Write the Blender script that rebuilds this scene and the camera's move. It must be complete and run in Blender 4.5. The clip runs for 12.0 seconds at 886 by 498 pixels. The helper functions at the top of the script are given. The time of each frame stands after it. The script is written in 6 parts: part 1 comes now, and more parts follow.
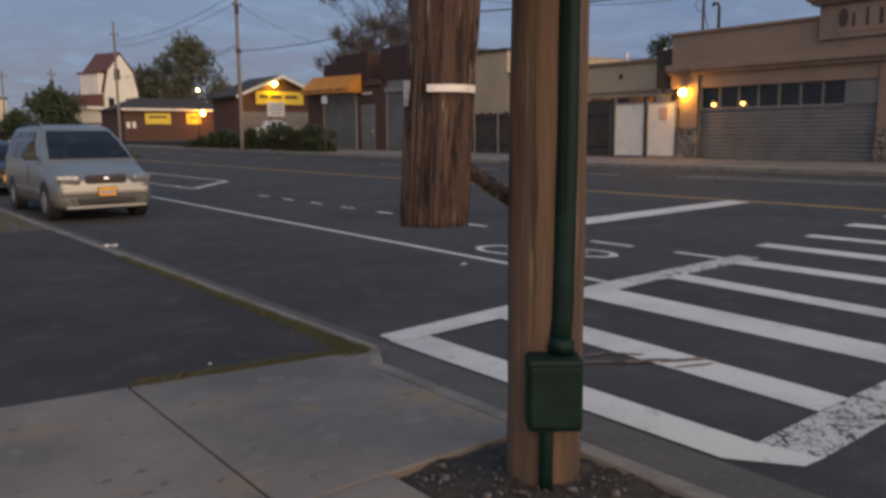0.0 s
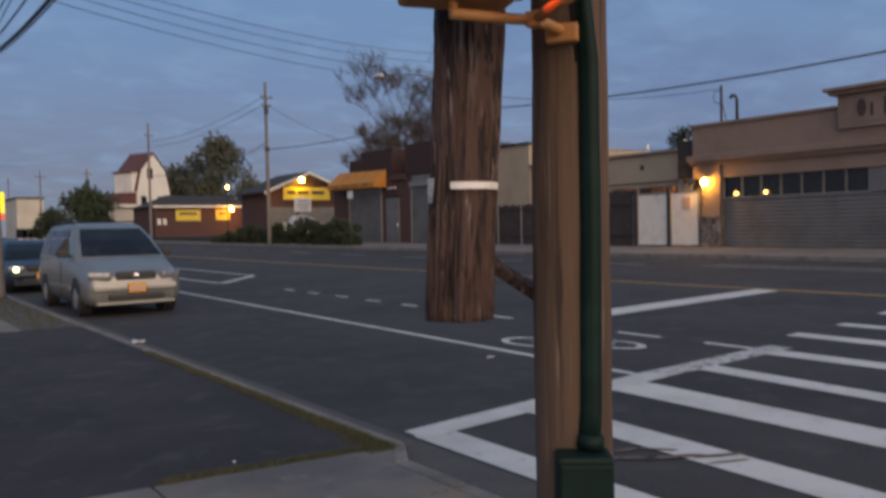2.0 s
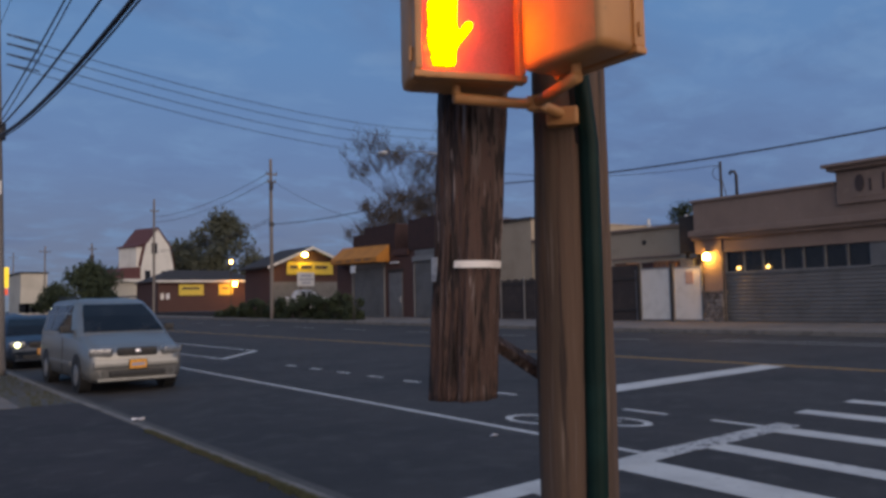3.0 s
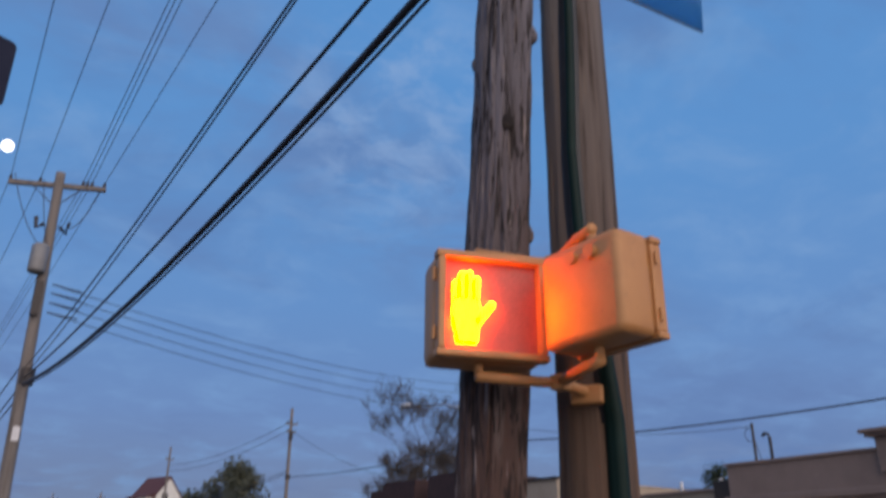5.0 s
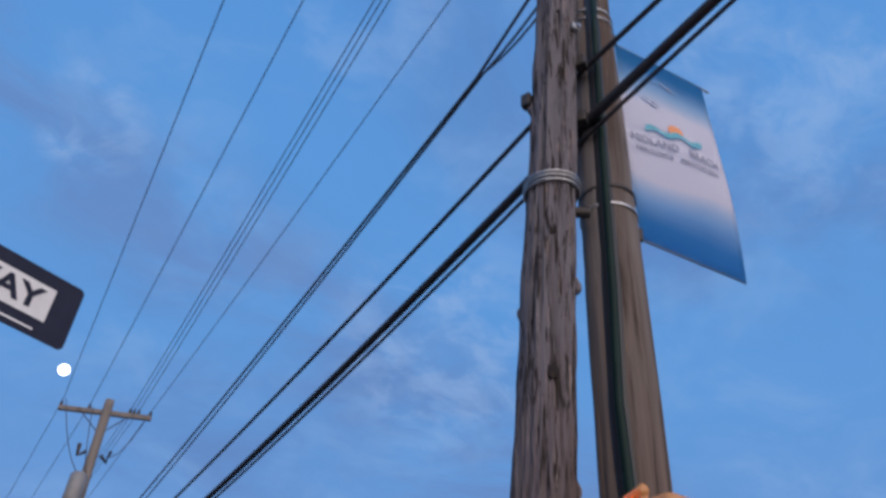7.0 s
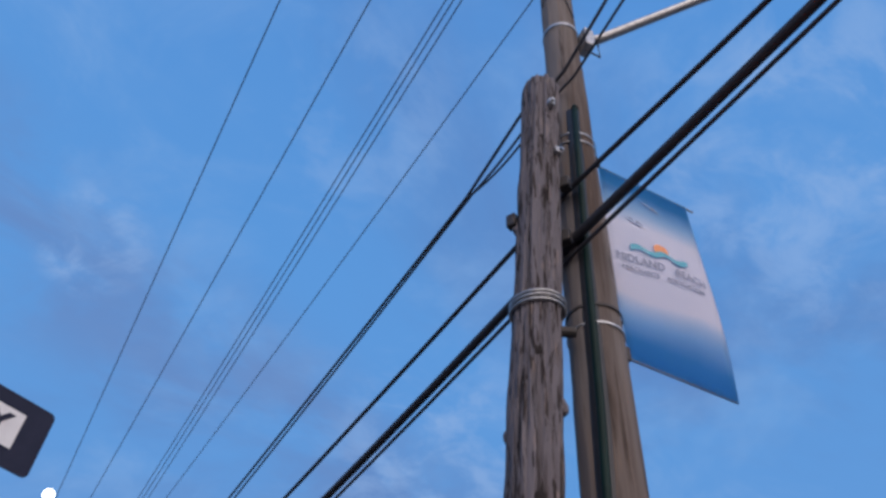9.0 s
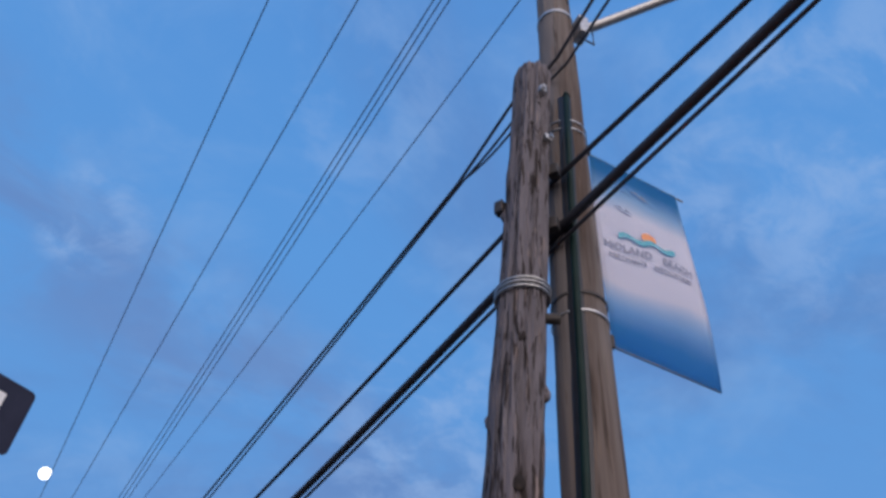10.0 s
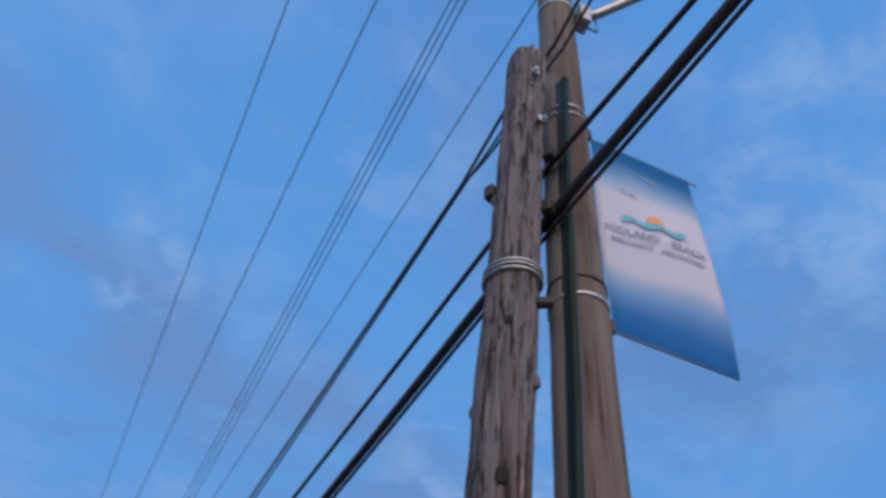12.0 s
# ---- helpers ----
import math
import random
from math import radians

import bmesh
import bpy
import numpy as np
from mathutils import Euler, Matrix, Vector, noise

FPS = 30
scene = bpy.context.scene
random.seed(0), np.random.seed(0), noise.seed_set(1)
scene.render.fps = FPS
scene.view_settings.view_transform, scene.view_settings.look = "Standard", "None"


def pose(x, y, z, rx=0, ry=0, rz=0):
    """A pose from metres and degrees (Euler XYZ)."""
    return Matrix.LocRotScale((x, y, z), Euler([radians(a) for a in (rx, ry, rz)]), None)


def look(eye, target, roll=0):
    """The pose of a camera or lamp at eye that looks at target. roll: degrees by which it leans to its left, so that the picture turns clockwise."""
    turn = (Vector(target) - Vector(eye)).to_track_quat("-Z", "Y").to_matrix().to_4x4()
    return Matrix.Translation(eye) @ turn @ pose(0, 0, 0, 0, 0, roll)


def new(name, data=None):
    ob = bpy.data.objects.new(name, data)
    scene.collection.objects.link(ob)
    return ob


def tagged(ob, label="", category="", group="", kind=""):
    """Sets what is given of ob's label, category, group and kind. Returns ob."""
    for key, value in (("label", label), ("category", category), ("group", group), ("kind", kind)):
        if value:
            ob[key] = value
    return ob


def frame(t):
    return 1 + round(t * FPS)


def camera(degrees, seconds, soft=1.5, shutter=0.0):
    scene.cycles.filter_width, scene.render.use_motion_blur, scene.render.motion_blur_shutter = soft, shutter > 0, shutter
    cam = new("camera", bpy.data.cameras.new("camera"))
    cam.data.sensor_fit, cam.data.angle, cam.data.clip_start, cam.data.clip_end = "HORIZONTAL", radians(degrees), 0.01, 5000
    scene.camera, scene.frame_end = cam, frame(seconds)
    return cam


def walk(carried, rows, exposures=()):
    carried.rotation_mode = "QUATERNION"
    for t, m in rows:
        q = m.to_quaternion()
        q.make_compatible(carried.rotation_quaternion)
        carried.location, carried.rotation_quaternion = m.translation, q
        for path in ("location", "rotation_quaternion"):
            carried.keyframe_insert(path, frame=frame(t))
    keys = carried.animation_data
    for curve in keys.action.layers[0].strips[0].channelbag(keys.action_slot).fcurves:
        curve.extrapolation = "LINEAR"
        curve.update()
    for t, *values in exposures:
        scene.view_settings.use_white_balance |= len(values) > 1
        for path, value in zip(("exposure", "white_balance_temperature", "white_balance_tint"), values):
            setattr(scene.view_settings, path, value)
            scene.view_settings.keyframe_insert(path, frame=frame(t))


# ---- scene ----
EXPO = [(0.0, 0.05, 9500, 11), (1.5, 0.0, 8900, 11), (2.0, -0.08, 8500, 11), (2.5, -0.36, 7800, 11), (4.5, -0.24, 6900, 10), (5.5, -0.04, 6600, 10), (6.5, 0.0, 6500, 10), (12.0, 0.03, 6500, 10)]
cam = camera(58.7, 12.0, soft=3.0, shutter=0.5)
PATH = [
    (0, (-0.019, 0.062, 1.535), (1.209, 1.615, 1.249), -0.4),
    (0.5, (-0.03, 0.048, 1.537), (1.182, 1.625, 1.328), -0.6),
    (1, (-0.019, 0.068, 1.538), (1.186, 1.65, 1.328), -0.7),
    (1.5, (-0.026, 0.05, 1.535), (1.184, 1.631, 1.337), -0.8),
    (2, (-0.028, 0.05, 1.55), (1.164, 1.654, 1.496), -1.2),
    (2.5, (-0.063, 0.014, 1.562), (1.107, 1.635, 1.614), -1.7),
    (2.7, (-0.056, 0.023, 1.558), (1.119, 1.639, 1.64), -1.5),
    (4.3, (-0.007, 0.055, 1.656), (1.12, 1.65, 2.087), -0.4),
    (4.5, (-0.02, 0.057, 1.645), (1.067, 1.662, 2.137), 0.4),
    (5, (-0.022, 0.048, 1.669), (1.039, 1.569, 2.418), 0.4),
    (5.5, (-0.034, 0.039, 1.682), (1.027, 1.506, 2.531), 0.7),
    (6, (-0.031, 0.04, 1.699), (0.935, 1.482, 2.693), 1.0),
    (6.5, (-0.034, 0.034, 1.716), (0.837, 1.441, 2.839), 1.9),
    (7, (-0.035, 0.021, 1.729), (0.754, 1.369, 2.978), 3.9),
    (7.5, (-0.034, 0.024, 1.742), (0.663, 1.33, 3.087), 6.1),
    (7.7, (-0.033, 0.028, 1.751), (0.65, 1.291, 3.143), 5.6),
    (9.5, (0.042, -0.036, 1.75), (0.722, 1.14, 3.218), 4.1),
    (10, (0.071, -0.051, 1.747), (0.765, 1.149, 3.189), 4.8),
    (10.5, (0.153, -0.052, 1.757), (0.908, 1.172, 3.147), 3.5),
    (11, (0.23, 0.004, 1.752), (0.883, 1.181, 3.231), 5.4),
    (11.5, (0.365, 0.106, 1.789), (1.069, 1.231, 3.285), 3.0),
    (12, (0.537, 0.089, 1.787), (1.093, 1.297, 3.28), 6.2),
]
walk(cam, [(t, look(eye, target, roll)) for t, eye, target, roll in PATH], exposures=EXPO)

# ---- sky at dusk: blue overhead, dull near the horizon, afterglow behind the viewer ----
world = bpy.data.worlds.new("dusk_sky")
scene.world = world
world.use_nodes = True
wn, wl = world.node_tree.nodes, world.node_tree.links
wn.clear()


def wnode(kind, **values):
    n = wn.new(kind)
    for k, v in values.items():
        n.inputs[k].default_value = v
    return n


def wmath(op, a, b=None):
    n = wn.new("ShaderNodeMath")
    n.operation = op
    for i, v in enumerate((a, b)):
        if v is None:
            continue
        if isinstance(v, (int, float)):
            n.inputs[i].default_value = v
        else:
            wl.new(v, n.inputs[i])
    return n.outputs[0]


def wmix(fac, a, b):
    n = wn.new("ShaderNodeMix")
    n.data_type = "RGBA"
    for i, v in ((0, fac), (6, a), (7, b)):
        if isinstance(v, (int, float)):
            n.inputs[i].default_value = v
        elif isinstance(v, tuple):
            n.inputs[i].default_value = (*v, 1)
        else:
            wl.new(v, n.inputs[i])
    return n.outputs[2]


w_co = wn.new("ShaderNodeTexCoord").outputs["Generated"]
w_sep = wn.new("ShaderNodeSeparateXYZ")
wl.new(w_co, w_sep.inputs[0])
w_ramp = wn.new("ShaderNodeValToRGB")
wl.new(w_sep.outputs[2], w_ramp.inputs[0])
els = w_ramp.color_ramp.elements
els[0].position, els[0].color = 0.0, (0.205, 0.250, 0.345, 1)
els[1].position, els[1].color = 1.0, (0.085, 0.27, 0.66, 1)
for p, c in ((0.06, (0.185, 0.255, 0.435)), (0.17, (0.162, 0.285, 0.580)), (0.30, (0.140, 0.308, 0.655)),
             (0.46, (0.118, 0.315, 0.690)), (0.70, (0.105, 0.310, 0.700))):
    e = els.new(p)
    e.color = (*c, 1)
# clouds lie on a flat layer overhead
w_den = wmath("ADD", wmath("MAXIMUM", w_sep.outputs[2], 0.0), 0.14)
w_cx, w_cy = wmath("DIVIDE", w_sep.outputs[0], w_den), wmath("DIVIDE", w_sep.outputs[1], w_den)
w_com = wn.new("ShaderNodeCombineXYZ")
wl.new(wmath("MULTIPLY", w_cx, 0.8), w_com.inputs[0])
wl.new(w_cy, w_com.inputs[1])


def cloud(scale, detail, lo, hi, seed):
    n = wn.new("ShaderNodeTexNoise")
    n.noise_dimensions = "4D"
    n.inputs["W"].default_value = seed
    n.inputs["Scale"].default_value, n.inputs["Detail"].default_value = scale, detail
    n.inputs["Roughness"].default_value = 0.62
    n.inputs["Distortion"].default_value = 0.5
    wl.new(w_com.outputs[0], n.inputs["Vector"])
    m = wn.new("ShaderNodeMapRange")
    m.interpolation_type = "SMOOTHSTEP"
    m.inputs[1].default_value, m.inputs[2].default_value = lo, hi
    wl.new(n.outputs[0], m.inputs[0])
    return m.outputs[0]


w_col = wmix(wmath("MULTIPLY", cloud(1.3, 6, 0.50, 0.74, 3.1), 0.55), w_ramp.outputs[0], (0.118, 0.185, 0.410))
w_col = wmix(wmath("MULTIPLY", cloud(2.2, 5, 0.56, 0.80, 7.7), 0.55), w_col, (0.22, 0.40, 0.72))
w_col = wmix(wmath("MULTIPLY", cloud(4.2, 8, 0.45, 0.72, 5.5), 0.55), w_col, (0.205, 0.385, 0.72))
# a long bank of lilac cloud, and brighter puffs at its edge
def toward(v, lo, hi, absolute=False):
    n = wn.new("ShaderNodeVectorMath")
    n.operation = "DOT_PRODUCT"
    wl.new(w_co, n.inputs[0])
    n.inputs[1].default_value = v
    o = wmath("ABSOLUTE", n.outputs["Value"]) if absolute else n.outputs["Value"]
    m = wn.new("ShaderNodeMapRange")
    m.interpolation_type = "SMOOTHSTEP"
    m.inputs[1].default_value, m.inputs[2].default_value = lo, hi
    wl.new(o, m.inputs[0])
    return m.outputs[0]


w_bank = wmath("MULTIPLY", wmath("SUBTRACT", 1.0, toward((-0.287, 0.599, -0.748), 0.03, 0.15, True)), cloud(3.4, 9, 0.34, 0.60, 1.7))
w_col = wmix(wmath("MULTIPLY", w_bank, 0.72), w_col, (0.135, 0.240, 0.51))
for w_dir, w_lo, w_fac in (((-0.034, 0.752, 0.659), 0.9975, 0.75), ((0.61, 0.24, 0.755), 0.965, 0.6), ((0.44, 0.726, 0.53), 0.985, 0.6), ((0.167, 0.542, 0.824), 0.985, 0.35)):
    w_puff = wmath("MULTIPLY", toward(w_dir, w_lo, 1.0), cloud(9.0, 7, 0.42, 0.64, 4.2))
    w_col = wmix(wmath("MULTIPLY", w_puff, w_fac), w_col, (0.27, 0.43, 0.74))
# afterglow in the west, behind the viewer
w_dot = wn.new("ShaderNodeVectorMath")
w_dot.operation = "DOT_PRODUCT"
wl.new(w_co, w_dot.inputs[0])
w_dot.inputs[1].default_value = Vector((-0.16, -0.97, 0.08)).normalized()
w_glow = wn.new("ShaderNodeMapRange")
w_glow.interpolation_type = "SMOOTHSTEP"
w_glow.inputs[1].default_value, w_glow.inputs[2].default_value = 0.34, 1.0
wl.new(w_dot.outputs["Value"], w_glow.inputs[0])
w_col = wmix(w_glow.outputs[0], w_col, (2.95, 2.56, 2.50))
w_bg = wn.new("ShaderNodeBackground")
w_bg.inputs[1].default_value = 1.0
wl.new(w_col, w_bg.inputs[0])
wl.new(w_bg.outputs[0], wn.new("ShaderNodeOutputWorld").inputs[0])

# ---- materials ----
def material(name, color, rough=0.8, metal=0.0, spots=(), bump=(), stretch=(1, 1, 1), emit=None, spec=0.5, per_object=0.0, upper_tone=None, cracks=None):
    """A painted, stained or grainy surface. spots: (scale, colour, low, high, detail); bump: (scale, strength, distance)."""
    m = bpy.data.materials.new(name)
    m.use_nodes = True
    n, l = m.node_tree.nodes, m.node_tree.links
    b = n["Principled BSDF"]
    b.inputs["Roughness"].default_value, b.inputs["Metallic"].default_value = rough, metal
    b.inputs["Specular IOR Level"].default_value = spec
    co = n.new("ShaderNodeTexCoord").outputs["Object"]
    mp = n.new("ShaderNodeMapping")
    mp.inputs["Scale"].default_value = stretch
    l.new(co, mp.inputs[0])
    col = None

    def mix(fac, a, c):
        x = n.new("ShaderNodeMix")
        x.data_type = "RGBA"
        l.new(fac, x.inputs[0])
        if isinstance(a, tuple):
            x.inputs[6].default_value = (*a, 1)
        else:
            l.new(a, x.inputs[6])
        x.inputs[7].default_value = (*c, 1)
        return x.outputs[2]

    col = color
    for scale, c, lo, hi, detail in spots:
        t = n.new("ShaderNodeTexNoise")
        t.inputs["Scale"].default_value, t.inputs["Detail"].default_value = scale, detail
        t.inputs["Roughness"].default_value = 0.6
        l.new(mp.outputs[0], t.inputs["Vector"])
        r = n.new("ShaderNodeMapRange")
        r.inputs[1].default_value, r.inputs[2].default_value = lo, hi
        l.new(t.outputs[0], r.inputs[0])
        col = mix(r.outputs[0], col, c)
        if upper_tone and (scale, c, lo, hi, detail) == spots[0]:
            # a greyer tone along the upper length, with a ragged border
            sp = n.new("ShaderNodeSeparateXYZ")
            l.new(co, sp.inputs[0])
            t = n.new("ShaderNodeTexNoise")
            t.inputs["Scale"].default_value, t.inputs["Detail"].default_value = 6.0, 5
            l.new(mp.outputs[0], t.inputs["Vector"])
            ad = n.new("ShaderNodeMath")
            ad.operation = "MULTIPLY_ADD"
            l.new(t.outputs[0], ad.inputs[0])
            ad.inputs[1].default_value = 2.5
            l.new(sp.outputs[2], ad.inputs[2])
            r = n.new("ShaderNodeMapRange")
            r.inputs[1].default_value, r.inputs[2].default_value, r.inputs[4].default_value = upper_tone[1] + 1.2, upper_tone[2] + 1.2, 0.9
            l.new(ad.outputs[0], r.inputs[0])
            col = mix(r.outputs[0], col, upper_tone[0])
    if cracks:
        # a net of open cracks: (cells a metre, width, colour)
        t = n.new("ShaderNodeTexNoise")
        t.inputs["Scale"].default_value, t.inputs["Detail"].default_value = 9.0, 4
        l.new(mp.outputs[0], t.inputs["Vector"])
        ad = n.new("ShaderNodeVectorMath")
        ad.operation = "MULTIPLY_ADD"
        l.new(t.outputs["Color"], ad.inputs[0])
        ad.inputs[1].default_value = (0.09, 0.09, 0.0)
        l.new(mp.outputs[0], ad.inputs[2])
        v = n.new("ShaderNodeTexVoronoi")
        v.feature = "DISTANCE_TO_EDGE"
        v.inputs["Scale"].default_value = cracks[0]
        l.new(ad.outputs[0], v.inputs["Vector"])
        w = n.new("ShaderNodeMapRange")
        w.inputs[1].default_value, w.inputs[2].default_value = 0.38, 0.66
        w.inputs[3].default_value, w.inputs[4].default_value = 0.0, cracks[1] * 2
        l.new(t.outputs[0], w.inputs[0])
        lt = n.new("ShaderNodeMath")
        lt.operation = "LESS_THAN"
        l.new(v.outputs["Distance"], lt.inputs[0])
        l.new(w.outputs[0], lt.inputs[1])
        col = mix(lt.outputs[0], col, cracks[2])
    if per_object and not isinstance(col, tuple):
        info = n.new("ShaderNodeObjectInfo")
        hs = n.new("ShaderNodeHueSaturation")
        mr = n.new("ShaderNodeMapRange")
        mr.inputs[3].default_value, mr.inputs[4].default_value = 1 - per_object, 1 + per_object
        l.new(info.outputs["Random"], mr.inputs[0])
        l.new(mr.outputs[0], hs.inputs["Value"])
        l.new(col, hs.inputs["Color"])
        col = hs.outputs[0]
    if isinstance(col, tuple):
        b.inputs["Base Color"].default_value = (*col, 1)
    else:
        l.new(col, b.inputs["Base Color"])
    last = None
    for scale, strength, dist in bump:
        t = n.new("ShaderNodeTexNoise")
        t.inputs["Scale"].default_value, t.inputs["Detail"].default_value = scale, 6
        l.new(mp.outputs[0], t.inputs["Vector"])
        k = n.new("ShaderNodeBump")
        k.inputs["Strength"].default_value, k.inputs["Distance"].default_value = strength, dist
        l.new(t.outputs[0], k.inputs["Height"])
        if last:
            l.new(last, k.inputs["Normal"])
        last = k.outputs[0]
    if last:
        l.new(last, b.inputs["Normal"])
    if emit:
        b.inputs["Emission Color"].default_value = (*emit[0], 1)
        b.inputs["Emission Strength"].default_value = emit[1]
    return m


M = {}
M["asphalt"] = material("asphalt_road", (0.047, 0.043, 0.042), 0.85, spots=[(0.35, (0.033, 0.031, 0.031), 0.42, 0.60, 6), (0.9, (0.058, 0.055, 0.052), 0.55, 0.70, 7), (2.3, (0.063, 0.060, 0.057), 0.52, 0.72, 6), (60, (0.10, 0.098, 0.095), 0.58, 0.75, 2)], bump=[(90, 0.5, 0.006), (1.2, 0.15, 0.02)], spec=0.3)
M["asphalt_lot"] = material("asphalt_lot", (0.042, 0.037, 0.038), 0.9, spots=[(0.8, (0.028, 0.026, 0.027), 0.42, 0.62, 5), (3.5, (0.066, 0.063, 0.060), 0.55, 0.72, 6), (70, (0.09, 0.088, 0.085), 0.6, 0.75, 2)], bump=[(80, 0.5, 0.006)], spec=0.3)
M["concrete"] = material("concrete_slab", (0.180, 0.158, 0.140), 0.9, spots=[(0.7, (0.105, 0.098, 0.092), 0.42, 0.64, 7), (5, (0.195, 0.182, 0.168), 0.55, 0.75, 6), (1.3, (0.25, 0.17, 0.10), 0.56, 0.72, 7), (9, (0.085, 0.078, 0.074), 0.62, 0.70, 6), (45, (0.13, 0.122, 0.115), 0.62, 0.74, 3)], bump=[(70, 0.35, 0.004), (4, 0.1, 0.01)])
M["kerb"] = material("kerb_concrete", (0.185, 0.168, 0.148), 0.9, spots=[(2.5, (0.11, 0.10, 0.088), 0.45, 0.65, 6), (30, (0.30, 0.28, 0.25), 0.6, 0.75, 4)], bump=[(40, 0.5, 0.006)])
M["gutter"] = material("gutter_dirt", (0.085, 0.078, 0.072), 0.95, spots=[(3, (0.07, 0.066, 0.062), 0.4, 0.65, 6), (25, (0.17, 0.155, 0.13), 0.6, 0.75, 4)], bump=[(40, 0.6, 0.008)])
M["paint"] = material("road_paint_white", (0.55, 0.54, 0.505), 0.75, spots=[(1.2, (0.42, 0.41, 0.385), 0.45, 0.7, 5), (7, (0.28, 0.275, 0.26), 0.60, 0.72, 7), (28, (0.10, 0.10, 0.10), 0.67, 0.70, 5)], bump=[(60, 0.3, 0.004)])
M["paint_worn"] = material("road_paint_worn", (0.47, 0.46, 0.44), 0.8, spots=[(9, (0.16, 0.157, 0.152), 0.52, 0.58, 6), (30, (0.08, 0.08, 0.08), 0.60, 0.63, 5)], bump=[(60, 0.4, 0.004)])
M["paint_cracked"] = material("road_paint_cracked", (0.47, 0.46, 0.44), 0.8, spots=[(5, (0.33, 0.325, 0.315), 0.5, 0.66, 6), (24, (0.07, 0.07, 0.07), 0.60, 0.63, 5)], bump=[(60, 0.4, 0.004)], cracks=(19, 0.055, (0.05, 0.05, 0.05)))
M["paint_yellow"] = material("road_paint_yellow", (0.50, 0.27, 0.07), 0.75, spots=[(4, (0.30, 0.17, 0.06), 0.5, 0.68, 6), (25, (0.12, 0.09, 0.06), 0.62, 0.70, 5)], bump=[(60, 0.3, 0.004)])
M["mud"] = material("dried_mud", (0.150, 0.115, 0.090), 0.95, spots=[(30, (0.080, 0.066, 0.058), 0.46, 0.62, 6)], bump=[(50, 0.4, 0.005)])
M["soil"] = material("soil", (0.030, 0.025, 0.022), 1.0, spots=[(18, (0.055, 0.047, 0.04), 0.5, 0.7, 5)], bump=[(45, 1.0, 0.02)])
M["stone"] = material("pit_stone", (0.17, 0.155, 0.145), 0.9, spots=[(20, (0.10, 0.09, 0.085), 0.45, 0.6, 3)], per_object=0.5)
M["grass"] = material("grass_blades", (0.070, 0.074, 0.036), 0.8, spots=[(4, (0.095, 0.082, 0.046), 0.5, 0.68, 4)])
# old pole: lower red-brown is creosote with the signal's red glow painted in
M["old_wood"] = material("weathered_pole_wood", (0.078, 0.045, 0.037), 0.92, stretch=(1, 1, 0.085), upper_tone=((0.150, 0.140, 0.158), 2.2, 3.8), spots=[(10, (0.130, 0.098, 0.090), 0.52, 0.64, 8), (32, (0.022, 0.015, 0.014), 0.54, 0.60, 8), (40, (0.23, 0.185, 0.175), 0.60, 0.66, 6), (45, (0.020, 0.014, 0.012), 0.60, 0.64, 4)], bump=[(22, 1.0, 0.04), (60, 0.8, 0.012)])
M["knot"] = material("wood_knot", (0.014, 0.010, 0.009), 0.98, spots=[(30, (0.03, 0.021, 0.017), 0.5, 0.7, 4)], bump=[(40, 0.6, 0.01)])
# new pole: browner low down, greyer higher up
M["new_wood"] = material("treated_pole_wood", (0.114, 0.068, 0.044), 0.88, stretch=(1, 1, 0.045), upper_tone=((0.180, 0.160, 0.150), 2.4, 4.4), spots=[(8, (0.078, 0.050, 0.034), 0.48, 0.62, 7), (3, (0.062, 0.040, 0.029), 0.54, 0.66, 6), (34, (0.155, 0.112, 0.086), 0.58, 0.70, 5), (20, (0.036, 0.023, 0.017), 0.58, 0.66, 6)], bump=[(30, 0.7, 0.012), (90, 0.4, 0.004)])
M["grey_wood"] = material("grey_pole_wood", (0.19, 0.168, 0.15), 0.9, stretch=(1, 1, 0.06), spots=[(6, (0.115, 0.10, 0.09), 0.45, 0.66, 5)], bump=[(20, 0.5, 0.015)])
M["green"] = material("green_painted_steel", (0.004, 0.0165, 0.0135), 0.55, spec=0.16, spots=[(6, (0.006, 0.024, 0.020), 0.5, 0.7, 5), (35, (0.016, 0.019, 0.016), 0.68, 0.74, 4)], bump=[(30, 0.12, 0.003)])
M["steel"] = material("galvanised_steel", (0.46, 0.46, 0.46), 0.45, 0.85, spots=[(30, (0.30, 0.30, 0.31), 0.5, 0.65, 4)])
M["dark_steel"] = material("dark_steel", (0.055, 0.050, 0.048), 0.6, 0.5, spots=[(20, (0.10, 0.075, 0.06), 0.55, 0.7, 4)])
M["cable"] = material("cable_sheath", (0.032, 0.031, 0.038), 0.6, spots=[(30, (0.045, 0.043, 0.050), 0.5, 0.7, 3)])
M["signal_tan"] = material("signal_housing_paint", (0.48, 0.225, 0.080), 0.5, spots=[(5, (0.40, 0.18, 0.062), 0.45, 0.7, 5), (40, (0.2, 0.13, 0.07), 0.68, 0.75, 4)], bump=[(40, 0.08, 0.002)])
# the lit symbol's red glow is painted into the lens colour
M["signal_lens"] = material("signal_lens", (0.40, 0.09, 0.075), 0.45, spots=[(160, (0.26, 0.06, 0.05), 0.5, 0.6, 1)])
M["led"] = material("lit_orange_led", (1.0, 0.35, 0.05), 0.4, emit=((1.0, 0.15, 0.0006), 42.0))
M["white_tape"] = material("white_tape", (0.78, 0.74, 0.72), 0.6, spots=[(20, (0.55, 0.52, 0.5), 0.55, 0.7, 4)])
